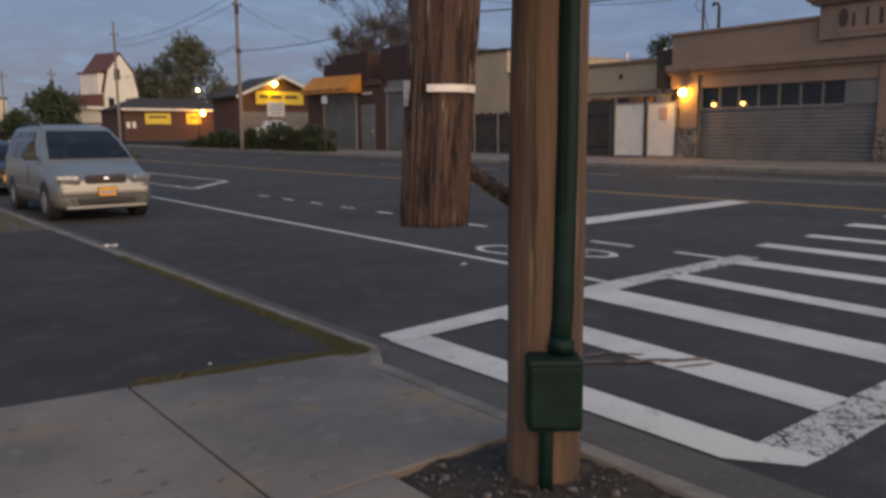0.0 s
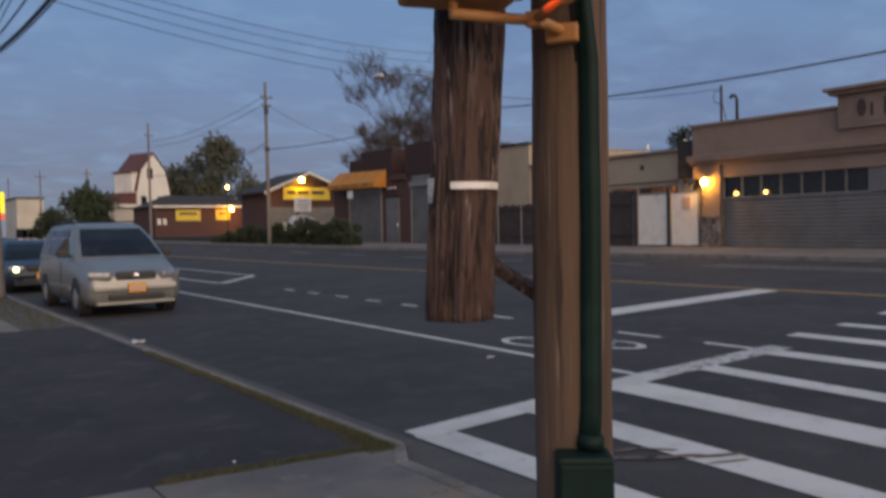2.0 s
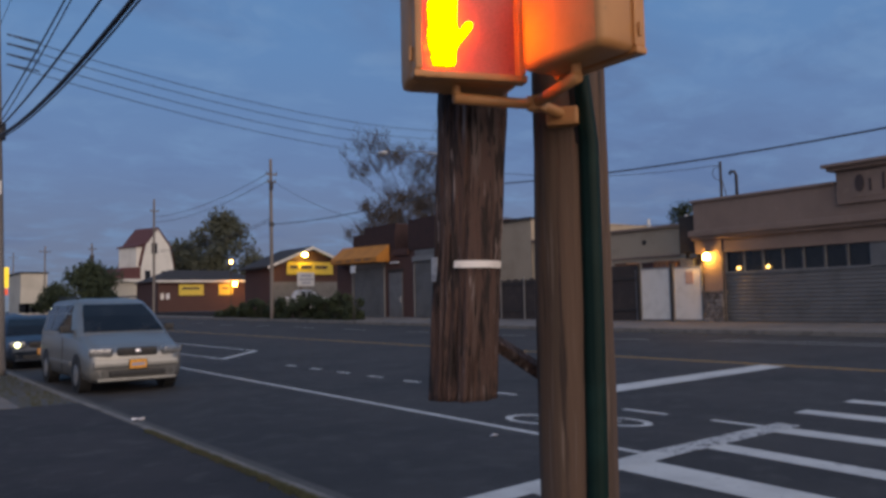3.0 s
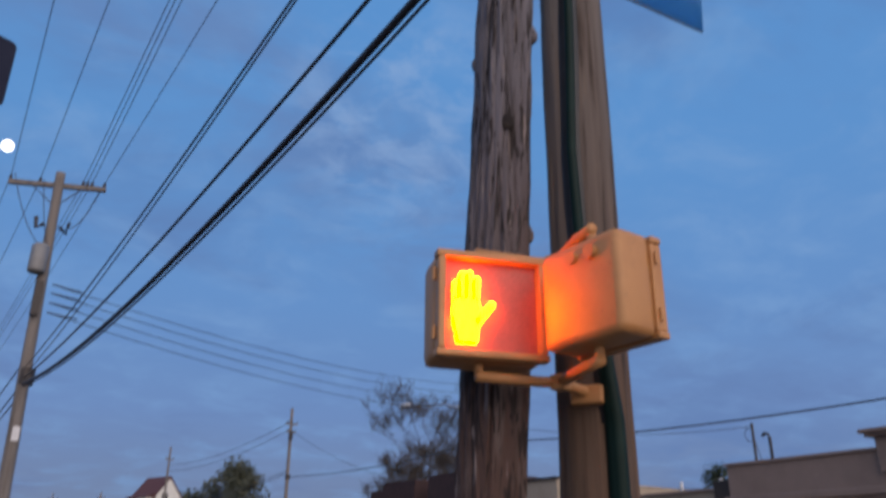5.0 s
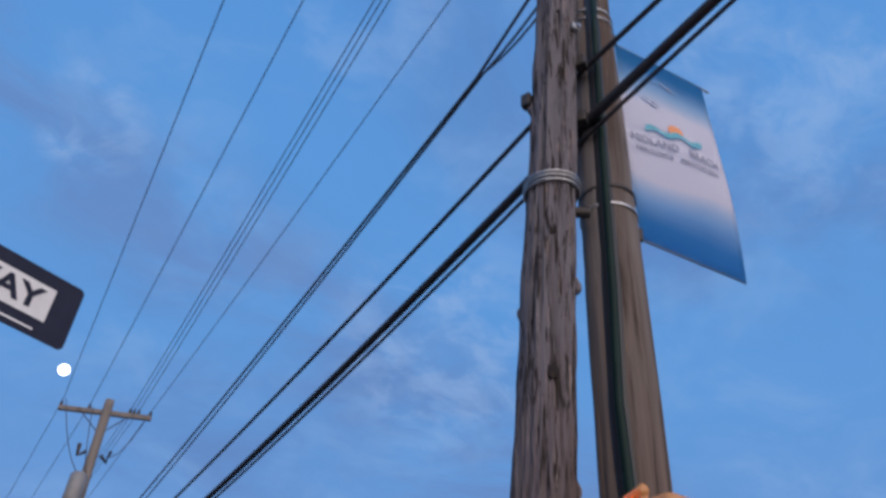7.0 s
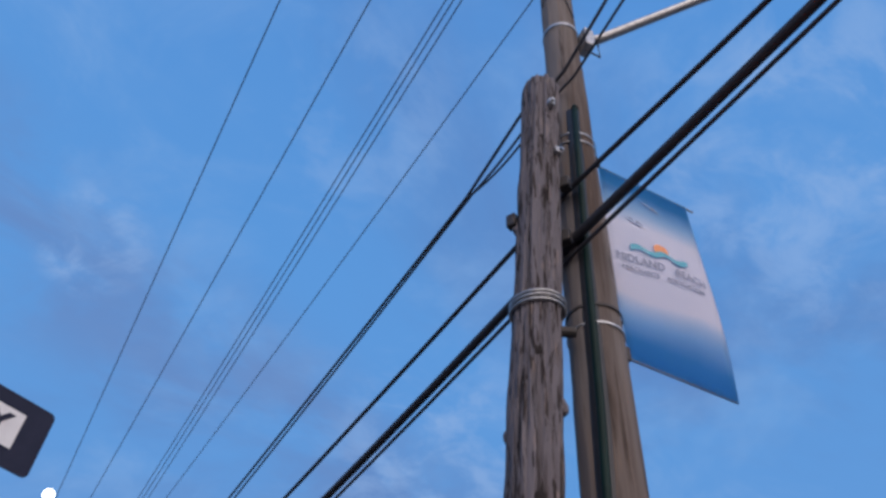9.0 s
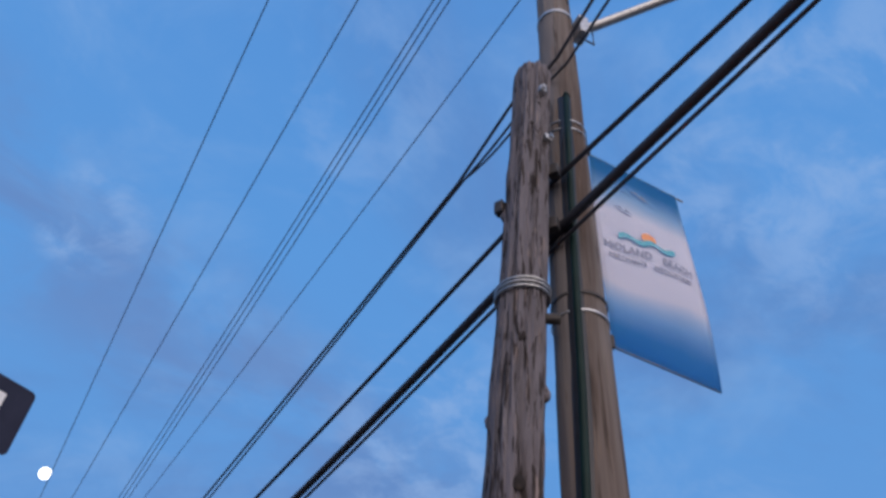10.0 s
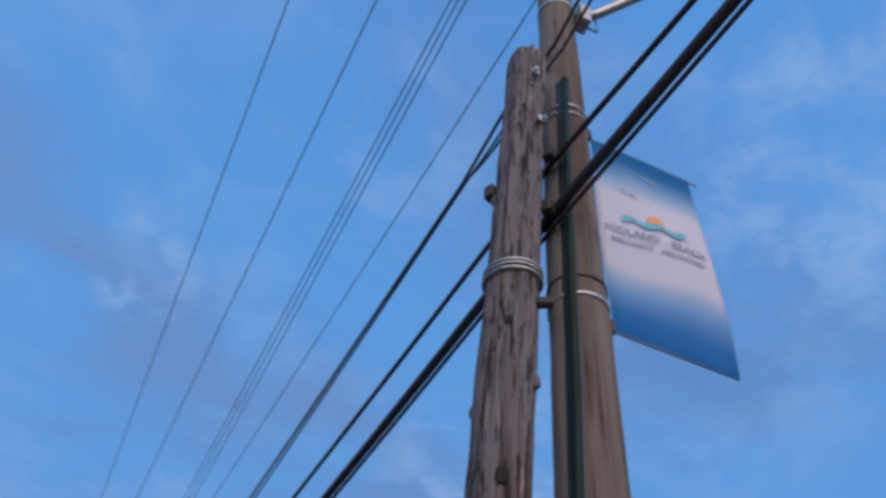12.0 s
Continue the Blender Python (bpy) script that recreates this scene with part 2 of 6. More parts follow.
M["stucco"] = material("tan_stucco", (0.235, 0.168, 0.136), 0.9, spots=[(0.5, (0.19, 0.135, 0.11), 0.42, 0.66, 5), (4, (0.26, 0.192, 0.155), 0.55, 0.75, 5)], bump=[(30, 0.3, 0.01)])
M["stucco_light"] = material("cream_wall_paint", (0.36, 0.295, 0.22), 0.9, spots=[(0.4, (0.28, 0.225, 0.165), 0.45, 0.68, 6), (2.5, (0.19, 0.152, 0.118), 0.66, 0.76, 6)], bump=[(20, 0.3, 0.01)])
M["brick_dark"] = material("dark_brick", (0.082, 0.040, 0.034), 0.9, spots=[(6, (0.06, 0.03, 0.026), 0.45, 0.65, 4), (30, (0.115, 0.06, 0.048), 0.6, 0.7, 3)], bump=[(25, 0.4, 0.01)])
M["stone_pier"] = material("rubble_stone", (0.23, 0.19, 0.165), 0.9, spots=[(5, (0.12, 0.10, 0.09), 0.46, 0.56, 3), (14, (0.30, 0.26, 0.22), 0.6, 0.7, 3)], bump=[(9, 0.8, 0.03)], per_object=0.35)
M["shutter"] = material("grey_shutter_steel", (0.19, 0.185, 0.18), 0.55, 0.35, spots=[(1.2, (0.15, 0.145, 0.14), 0.45, 0.65, 5), (12, (0.12, 0.112, 0.105), 0.66, 0.74, 4)])
M["white_panel"] = material("white_gate_paint", (0.66, 0.63, 0.58), 0.6, spots=[(1.5, (0.56, 0.53, 0.48), 0.48, 0.7, 5), (10, (0.38, 0.34, 0.3), 0.68, 0.76, 5)])
M["faded_red"] = material("faded_notice", (0.45, 0.30, 0.24), 0.7, spots=[(12, (0.55, 0.42, 0.36), 0.5, 0.7, 4)])
M["roof_dark"] = material("dark_roofing", (0.030, 0.026, 0.025), 0.9, spots=[(3, (0.045, 0.038, 0.035), 0.5, 0.7, 5)], bump=[(20, 0.5, 0.02)])
M["roof_red"] = material("red_shingles", (0.115, 0.045, 0.045), 0.85, spots=[(5, (0.08, 0.034, 0.034), 0.45, 0.65, 5)], bump=[(15, 0.5, 0.02)])
M["siding"] = material("white_siding", (0.68, 0.66, 0.60), 0.7, spots=[(0.7, (0.58, 0.56, 0.5), 0.45, 0.7, 5)], bump=[(8, 0.1, 0.01)])
M["awning"] = material("orange_awning_cloth", (0.50, 0.20, 0.035), 0.8, spots=[(1.2, (0.40, 0.16, 0.03), 0.45, 0.7, 5)], bump=[(15, 0.2, 0.01)])
M["yellow_sign"] = material("yellow_sign_board", (0.62, 0.47, 0.06), 0.5, spots=[(3, (0.52, 0.39, 0.06), 0.5, 0.75, 3)])
M["yellow_lit"] = material("lit_yellow_sign", (0.8, 0.6, 0.05), 0.5, emit=((1.0, 0.72, 0.04), 0.9))
M["red_lit"] = material("lit_red_sign", (0.7, 0.1, 0.05), 0.5, emit=((1.0, 0.12, 0.05), 0.5))
M["strip_black"] = material("strip_black", (0.012, 0.012, 0.014), 0.5, spots=[(20, (0.02, 0.02, 0.022), 0.5, 0.7, 3)])
M["navy"] = material("sign_black_sheet", (0.010, 0.013, 0.032), 0.55, spec=0.2, spots=[(8, (0.015, 0.018, 0.040), 0.5, 0.7, 4)])
M["sign_white"] = material("sign_white_sheet", (0.62, 0.62, 0.62), 0.5, spots=[(6, (0.54, 0.54, 0.55), 0.5, 0.7, 4)])
M["glass"] = material("dark_window_glass", (0.012, 0.013, 0.015), 0.08, spots=[(1, (0.02, 0.02, 0.022), 0.5, 0.7, 2)])
M["car_glass"] = material("car_glass", (0.010, 0.011, 0.012), 0.06, spec=0.22, spots=[(2, (0.018, 0.02, 0.022), 0.5, 0.7, 2)])
M["ink"] = material("dark_print", (0.27, 0.28, 0.36), 0.7, spots=[(60, (0.42, 0.43, 0.50), 0.5, 0.7, 3)])
M["sun_print"] = material("orange_print", (0.70, 0.28, 0.12), 0.7, spots=[(25, (0.72, 0.4, 0.25), 0.5, 0.7, 3)])
M["teal_print"] = material("teal_print", (0.09, 0.36, 0.46), 0.7, spots=[(25, (0.2, 0.48, 0.56), 0.5, 0.7, 3)])
M["grey_print"] = material("grey_print", (0.24, 0.28, 0.38), 0.7, spots=[(25, (0.34, 0.38, 0.46), 0.5, 0.7, 3)])
M["grey_steel"] = material("grey_painted_steel", (0.20, 0.20, 0.20), 0.5, spots=[(8, (0.15, 0.145, 0.14), 0.5, 0.7, 4)])
M["dark_letter"] = material("dark_brown_paint", (0.05, 0.032, 0.028), 0.6, spots=[(20, (0.08, 0.05, 0.04), 0.5, 0.7, 3)])
M["brick_dark2"] = material("sooty_brick", (0.045, 0.022, 0.021), 0.9, spots=[(3, (0.032, 0.018, 0.017), 0.45, 0.65, 4)], bump=[(12, 0.4, 0.01)])
M["rust"] = material("rusty_sheet", (0.20, 0.105, 0.06), 0.8, spots=[(4, (0.12, 0.06, 0.04), 0.45, 0.65, 5)], bump=[(12, 0.4, 0.01)])
M["chrome2"] = material("wheel_alloy", (0.35, 0.35, 0.35), 0.4, 0.8, spots=[(20, (0.25, 0.25, 0.25), 0.5, 0.65, 3)])
M["silver"] = material("silver_car_paint", (0.27, 0.27, 0.255), 0.30, 0.6, spots=[(1.5, (0.235, 0.23, 0.22), 0.45, 0.7, 4)], bump=[(2, 0.03, 0.01)])
M["blue_car"] = material("dark_blue_car_paint", (0.030, 0.042, 0.062), 0.28, 0.4, spots=[(2, (0.024, 0.034, 0.05), 0.5, 0.7, 3)])
M["white_car"] = material("white_car_paint", (0.62, 0.62, 0.6), 0.35, spots=[(2, (0.55, 0.55, 0.53), 0.5, 0.7, 3)])
M["plastic"] = material("black_plastic", (0.022, 0.022, 0.022), 0.6, spots=[(20, (0.032, 0.031, 0.03), 0.5, 0.7, 3)])
M["rubber"] = material("tyre_rubber", (0.018, 0.018, 0.018), 0.9, spots=[(20, (0.03, 0.029, 0.028), 0.5, 0.7, 3)])
M["chrome"] = material("chrome", (0.65, 0.65, 0.66), 0.15, 1.0, spots=[(10, (0.55, 0.55, 0.56), 0.5, 0.7, 3)])
M["headlamp"] = material("clear_headlamp", (0.34, 0.34, 0.33), 0.12, 0.5, spots=[(30, (0.16, 0.16, 0.16), 0.5, 0.6, 2)])
M["amber"] = material("amber_lens", (0.55, 0.20, 0.06), 0.2, spots=[(30, (0.4, 0.14, 0.05), 0.5, 0.6, 2)])
M["plate"] = material("orange_plate", (0.75, 0.33, 0.03), 0.5, spots=[(20, (0.65, 0.28, 0.03), 0.5, 0.7, 2)])
M["lamp_warm"] = material("lit_warm_lamp", (1, 0.7, 0.3), 0.4, emit=((1.0, 0.50, 0.08), 210.0))
M["lamp_inside"] = material("lit_small_lamp", (1, 0.7, 0.3), 0.4, emit=((1.0, 0.62, 0.20), 5.0))
M["lamp_orange"] = material("lit_orange_lamp", (1, 0.6, 0.2), 0.4, emit=((1.0, 0.42, 0.08), 130.0))
M["lamp_flood"] = material("lit_flood_lamp", (1, 0.8, 0.4), 0.4, emit=((1.0, 0.68, 0.10), 150.0))
M["lamp_white"] = material("lit_white_lamp", (1, 1, 0.8), 0.4, emit=((0.95, 1.0, 0.55), 5.0))
M["moon"] = material("moonlit_disc", (0.9, 0.9, 0.85), 0.9, emit=((1.0, 0.98, 0.93), 3.0))
M["bark"] = material("tree_bark", (0.075, 0.060, 0.050), 0.95, stretch=(1, 1, 0.2), spots=[(8, (0.045, 0.036, 0.03), 0.45, 0.65, 5)], bump=[(12, 0.6, 0.02)])
M["leaf"] = material("leaves_green", (0.078, 0.082, 0.050), 0.7, spots=[(1.5, (0.055, 0.060, 0.036), 0.42, 0.62, 4)])
M["leaf_young"] = material("leaves_young", (0.105, 0.085, 0.052), 0.75, spots=[(1.5, (0.075, 0.062, 0.040), 0.42, 0.62, 4)])
M["hedge"] = material("hedge_leaves", (0.034, 0.048, 0.018), 0.8, spots=[(2.5, (0.022, 0.032, 0.012), 0.42, 0.62, 4)])
M["fence"] = material("dark_fence_sheet", (0.040, 0.030, 0.027), 0.8, spots=[(2, (0.06, 0.044, 0.038), 0.5, 0.7, 5)])
M["pale_wall"] = material("pale_far_wall", (0.50, 0.47, 0.40), 0.9, spots=[(0.3, (0.42, 0.39, 0.33), 0.45, 0.65, 5)])


def gradient_cloth():
    """Banner cloth: blue at head and foot, washed pale in the middle, with faint creases."""
    m = bpy.data.materials.new("banner_cloth")
    m.use_nodes = True
    n, l = m.node_tree.nodes, m.node_tree.links
    b = n["Principled BSDF"]
    co = n.new("ShaderNodeTexCoord").outputs["Object"]
    sep = n.new("ShaderNodeSeparateXYZ")
    l.new(co, sep.inputs[0])
    wob = n.new("ShaderNodeTexNoise")
    wob.inputs["Scale"].default_value, wob.inputs["Detail"].default_value = 2.5, 4
    l.new(co, wob.inputs["Vector"])
    ad = n.new("ShaderNodeMath")
    ad.operation = "MULTIPLY_ADD"
    l.new(wob.outputs[0], ad.inputs[0])
    ad.inputs[1].default_value = 0.12
    l.new(sep.outputs[2], ad.inputs[2])
    mr = n.new("ShaderNodeMapRange")
    mr.inputs[1].default_value, mr.inputs[2].default_value = 0.06, 1.78
    l.new(ad.outputs[0], mr.inputs[0])
    ramp = n.new("ShaderNodeValToRGB")
    l.new(mr.outputs[0], ramp.inputs[0])
    e = ramp.color_ramp.elements
    e[0].position, e[0].color = 0.0, (0.07, 0.33, 0.68, 1)
    e[1].position, e[1].color = 1.0, (0.07, 0.33, 0.62, 1)
    for p, c in ((0.10, (0.11, 0.40, 0.72)), (0.20, (0.42, 0.65, 0.86)), (0.31, (0.94, 0.91, 0.94)), (0.70, (0.94, 0.92, 0.95)), (0.81, (0.50, 0.70, 0.86)), (0.92, (0.10, 0.38, 0.66))):
        x = e.new(p)
        x.color = (*c, 1)
    k = n.new("ShaderNodeBump")
    k.inputs["Strength"].default_value, k.inputs["Distance"].default_value = 0.3, 0.03
    l.new(wob.outputs[0], k.inputs["Height"])
    thin = n.new("ShaderNodeBsdfTranslucent")
    face = n.new("ShaderNodeBsdfDiffuse")
    both = n.new("ShaderNodeMixShader")
    both.inputs[0].default_value = 0.60
    for x in (thin, face):
        l.new(ramp.outputs[0], x.inputs["Color"])
        l.new(k.outputs[0], x.inputs["Normal"])
    l.new(face.outputs[0], both.inputs[1])
    l.new(thin.outputs[0], both.inputs[2])
    l.new(both.outputs[0], n["Material Output"].inputs[0])
    n.remove(b)
    return m


M["banner"] = gradient_cloth()


def led_panel():
    """Rows of small light points with dim gaps between them."""
    m = M["led"]
    n, l = m.node_tree.nodes, m.node_tree.links
    co = n.new("ShaderNodeTexCoord").outputs["Object"]
    v = n.new("ShaderNodeTexVoronoi")
    v.inputs["Scale"].default_value, v.inputs["Randomness"].default_value = 82.0, 0.15
    l.new(co, v.inputs["Vector"])
    r = n.new("ShaderNodeMapRange")
    r.inputs[1].default_value, r.inputs[2].default_value = 0.36, 0.58
    r.inputs[3].default_value, r.inputs[4].default_value = 130.0, 0.6
    l.new(v.outputs["Distance"], r.inputs[0])
    l.new(r.outputs[0], n["Principled BSDF"].inputs["Emission Strength"])


led_panel()


# ---- builders ----
def thing(name, at=(0, 0, 0), label="", category="", group="", kind="", rz=0.0):
    ob = new(name)
    ob.matrix_world = pose(*at, 0, 0, rz)
    ob.empty_display_size = 0.2
    return tagged(ob, label, category, group, kind)


def finish(bm, name, mat, smooth):
    me = bpy.data.meshes.new(name)
    bmesh.ops.recalc_face_normals(bm, faces=bm.faces)
    bm.to_mesh(me)
    bm.free()
    me.materials.append(M[mat])
    if smooth:
        for p in me.polygons:
            p.use_smooth = True
    return me


def part(name, bm, mat, parent=None, label="", smooth=False):
    ob = new(name, finish(bm, name, mat, smooth))
    ob.parent = parent
    if label:
        ob["label"] = label
    return ob


def box(c, s, rz=0.0, bevel=0.0, bm=None):
    """Box with centre c and full sizes s, turned rz degrees about its centre's upright."""
    b = bmesh.new()
    bmesh.ops.create_cube(b, size=1)
    bmesh.ops.scale(b, verts=b.verts, vec=s)
    if bevel:
        bmesh.ops.bevel(b, geom=list(b.edges), offset=bevel, segments=2, affect="EDGES", profile=0.6)
    bmesh.ops.transform(b, matrix=pose(*c, 0, 0, rz), verts=b.verts)
    return b if bm is None else join(bm, b)


def join(a, b):
    me = bpy.data.meshes.new("tmp")
    b.to_mesh(me)
    b.free()
    a.from_mesh(me)
    bpy.data.meshes.remove(me)
    return a


def prism(pts, z0, z1, bm=None):
    """Upright prism over a flat outline."""
    b = bmesh.new() if bm is None else bm
    lo = [b.verts.new((x, y, z0)) for x, y in pts]
    hi = [b.verts.new((x, y, z1)) for x, y in pts]
    n = len(pts)
    b.faces.new(lo[::-1])
    b.faces.new(hi)
    for i in range(n):
        b.faces.new((lo[i], lo[(i + 1) % n], hi[(i + 1) % n], hi[i]))
    return b


def extrude_y(pts, y0, y1, bm=None):
    """Outline in x, z drawn out along y."""
    b = bmesh.new() if bm is None else bm
    lo = [b.verts.new((x, y0, z)) for x, z in pts]
    hi = [b.verts.new((x, y1, z)) for x, z in pts]
    n = len(pts)
    b.faces.new(lo)
    b.faces.new(hi[::-1])
    for i in range(n):
        b.faces.new((lo[i], hi[i], hi[(i + 1) % n], lo[(i + 1) % n]))
    return b


def tube(pts, radii, seg=8, bm=None, caps=True):
    """Round tube through the points; radii one number or one per point."""
    b = bmesh.new() if bm is None else bm
    pts = [Vector(p) for p in pts]
    if isinstance(radii, (int, float)):
        radii = [radii] * len(pts)
    rings = []
    for i, p in enumerate(pts):
        d = (pts[min(i + 1, len(pts) - 1)] - pts[max(i - 1, 0)]).normalized()
        u = d.cross(Vector((0, 0, 1)) if abs(d.z) < 0.95 else Vector((1, 0, 0))).normalized()
        v = d.cross(u)
        rings.append([b.verts.new(p + radii[i] * (math.cos(a) * u + math.sin(a) * v)) for a in (2 * math.pi * k / seg for k in range(seg))])
    for r, s in zip(rings, rings[1:]):
        for k in range(seg):
            b.faces.new((r[k], r[(k + 1) % seg], s[(k + 1) % seg], s[k]))
    if caps:
        b.faces.new(rings[0][::-1])
        b.faces.new(rings[-1])
    return b


def sagging(a, b, sag, n=18):
    a, b = Vector(a), Vector(b)
    return [a.lerp(b, i / n) - Vector((0, 0, 4 * sag * (i / n) * (1 - i / n))) for i in range(n + 1)]


def letters(text, size, mat, parent, m, depth=0.002, name="lettering", squeeze=1.0, drape=None, bold=0.0):
    cu = bpy.data.curves.new("text", "FONT")
    cu.body, cu.size, cu.extrude, cu.align_x, cu.align_y = text, size, depth, "CENTER", "CENTER"
    cu.offset = bold
    tmp = bpy.data.objects.new("tmp_text", cu)
    scene.collection.objects.link(tmp)
    dg = bpy.context.evaluated_depsgraph_get()
    me = bpy.data.meshes.new_from_object(tmp.evaluated_get(dg))
    bpy.data.objects.remove(tmp)
    me.materials.clear()
    me.materials.append(M[mat])
    me.transform(m @ Matrix.Diagonal((squeeze, 1, 1, 1)))
    if drape:
        for v in me.vertices:
            v.co.y += drape(v.co.x, v.co.z)
    ob = new(name, me)
    ob.parent = parent
    return ob


def ground_z(x, y):
    """Height of the carriageway: level by the near kerb, rising gently to the far side."""
    k = min(max((x - 9) / 15, 0), 1)
    return 0.015 * min(max(x - 9, 0), 24) + 0.006 * min(max(y - 25, 0), 80) * k


# ---- ground ----
def sheet(xs, ys, lift, name, mat, label, kind="structure"):
    bm = bmesh.new()
    v = [[bm.verts.new((x, y, ground_z(x, y) + lift)) for y in ys] for x in xs]
    for i in range(len(xs) - 1):
        for j in range(len(ys) - 1):
            bm.faces.new((v[i][j], v[i + 1][j], v[i + 1][j + 1], v[i][j + 1]))
    return tagged(part(name, bm, mat), label, name.split("_")[0], kind=kind)


KERB, FAR_KERB, WALL = 2.955, 24.5, 30.0
sheet([-1500, -300, -60, -10, 0, 3, 6, 9, 12, 15, 18, 21, 24, 28, 33, 60, 300, 1500], [-1500, -300, -60, -20, 0, 10, 25, 40, 60, 80, 105, 200, 500, 1500], 0.0, "ground", "asphalt", "dark grey worn asphalt road surface")


def slab(name, x0, x1, y0, y1, z0, z1, mat, label, bevel=0.012):
    return tagged(part(name, box(((x0 + x1) / 2, (y0 + y1) / 2, (z0 + z1) / 2), (x1 - x0, y1 - y0, z1 - z0), bevel=bevel), mat), label, "pavement", kind="structure")


# near side: concrete corner, asphalt lot, concrete walk farther on
NEAR_Z, IN_NEAR, IN_FAR = 0.075, 2.64, 2.84


def lot_edge(x):
    """Where the concrete ends against the driveway, a little askew to the street."""
    return 4.84 - 0.13 * (x - 0.59)


walk_near = thing("pavement_near", (0, 0, 0), "grey concrete slabs of the street corner", "pavement", kind="structure")
for x0, x1, y0, y1 in ((-3.6, -1.2, 1.6, 0), (-1.19, 1.30, 1.6, 0), (-3.6, -1.2, -2.0, 1.59), (-1.19, 1.30, -2.0, 1.59), (1.313, IN_NEAR, 2.78, 0), (1.313, 1.82, 1.2, 2.77), (1.313, IN_NEAR, -2.0, 1.19)):
    bm = prism([(x0, y0), (x1, y0), (x1, y1 or lot_edge(x1)), (x0, y1 or lot_edge(x0))], 0.0, NEAR_Z)
    bmesh.ops.bevel(bm, geom=list(bm.edges), offset=0.012, segments=2, affect="EDGES", profile=0.6)
    part("slab", bm, "concrete", walk_near)
part("slab", prism([(IN_NEAR + 0.002, 4.20), (IN_NEAR + 0.012, 4.20), (IN_FAR + 0.012, 4.55), (IN_FAR + 0.005, 4.60), (IN_NEAR + 0.002, 4.57)], 0.0, NEAR_Z - 0.003), "concrete", walk_near)
slab("pavement_base", -60, IN_NEAR, -60, -2.01, 0.0, NEAR_Z - 0.005, "concrete", "plain concrete pavement behind the corner")
lot = prism([(-3.6, lot_edge(-3.6) + 0.01), (IN_NEAR, lot_edge(IN_NEAR) + 0.01), (IN_FAR, lot_edge(IN_NEAR) + 0.01), (IN_FAR, 13.9), (-60, 13.9), (-60, 5.4)], 0.0, NEAR_Z - 0.004)
tagged(part("pavement_lot", lot, "asphalt_lot"), "dark patched asphalt driveway beside the kerb", "pavement", kind="structure")
slab("pavement_side", -60, -3.61, -2.0, 5.39, 0.0, NEAR_Z - 0.008, "asphalt_lot", "dark asphalt yard beside the slabs")
walk_on = thing("pavement_onward", (0, 0, 0), "pale concrete walk slabs beyond the driveway", "pavement", kind="structure")
for i in range(30):
    y0 = 13.92 + 1.55 * i
    part("slab", box((0.9, y0 + 0.765, NEAR_Z / 2), (2.2, 1.53, NEAR_Z), bevel=0.012), "concrete", walk_on)
slab("pavement_verge", 2.01, IN_FAR, 13.92, 60, 0.0, NEAR_Z - 0.03, "gutter", "dirty grey strip between walk and kerb")
slab("pavement_inner", -60, -0.21, 13.92, 400, 0.0, NEAR_Z - 0.03, "asphalt_lot", "dark asphalt ground beside the walk")
slab("pavement_far_end", -0.2, 2.80, 60.5, 400, 0.0, NEAR_Z - 0.01, "concrete", "concrete walk far along the street")


def kerb_line(name, x, y0, y1, lift, step, label):
    t = thing(name, (0, 0, 0), label, "kerb", kind="structure")
    rnd = random.Random(5)
    y = y0
    while y < y1:
        n = min(step, y1 - y)
        z = ground_z(x, y + n / 2)
        bm = box((x - 0.055 + rnd.uniform(-0.006, 0.006), y + n / 2, z + lift / 2 - 0.1), (0.11, n - 0.012, lift + 0.2), rz=rnd.uniform(-0.15, 0.15), bevel=0.022)
        part("kerb_stone", bm, "kerb", t)
        y += n
    return t


kerb_line("kerb_near", KERB, 4.56, 60, 0.080, 3.0, "low worn concrete kerb stones along the driveway")
kerb_line("kerb_corner", IN_NEAR + 0.115, -30, 4.2, 0.080, 2.4, "low worn concrete kerb stones at the street corner")
turn = prism([(IN_NEAR + 0.005, 4.205), (IN_NEAR + 0.115, 4.205), (KERB, 4.555), (KERB - 0.11, 4.555)], -0.1, 0.079)
bmesh.ops.bevel(turn, geom=list(turn.edges), offset=0.02, segments=2, affect="EDGES", profile=0.6)
tagged(part("kerb_turn", turn, "kerb"), "slanting kerb stone where the kerb steps out", "kerb", kind="structure")
slab("gutter_corner", IN_NEAR + 0.12, 3.20, -10, 4.70, -0.05, 0.004, "gutter", "dirty gutter strip beside the crosswalk", bevel=0.0)
kerb_line("kerb_far", FAR_KERB + 0.16, -20, 130, 0.15, 5.0, "concrete kerb stones across the street")
slab("gutter", KERB + 0.005, KERB + 0.24, 4.71, 60, -0.05, 0.004, "gutter", "dirty gutter strip along the kerb", bevel=0.0)
sheet([FAR_KERB + 0.16, 27, 30.4, 34, 60, 200], [-60, 0, 10, 25, 40, 60, 80, 105, 130], 0.15, "pavement_far", "concrete", "concrete pavement along the far shops")

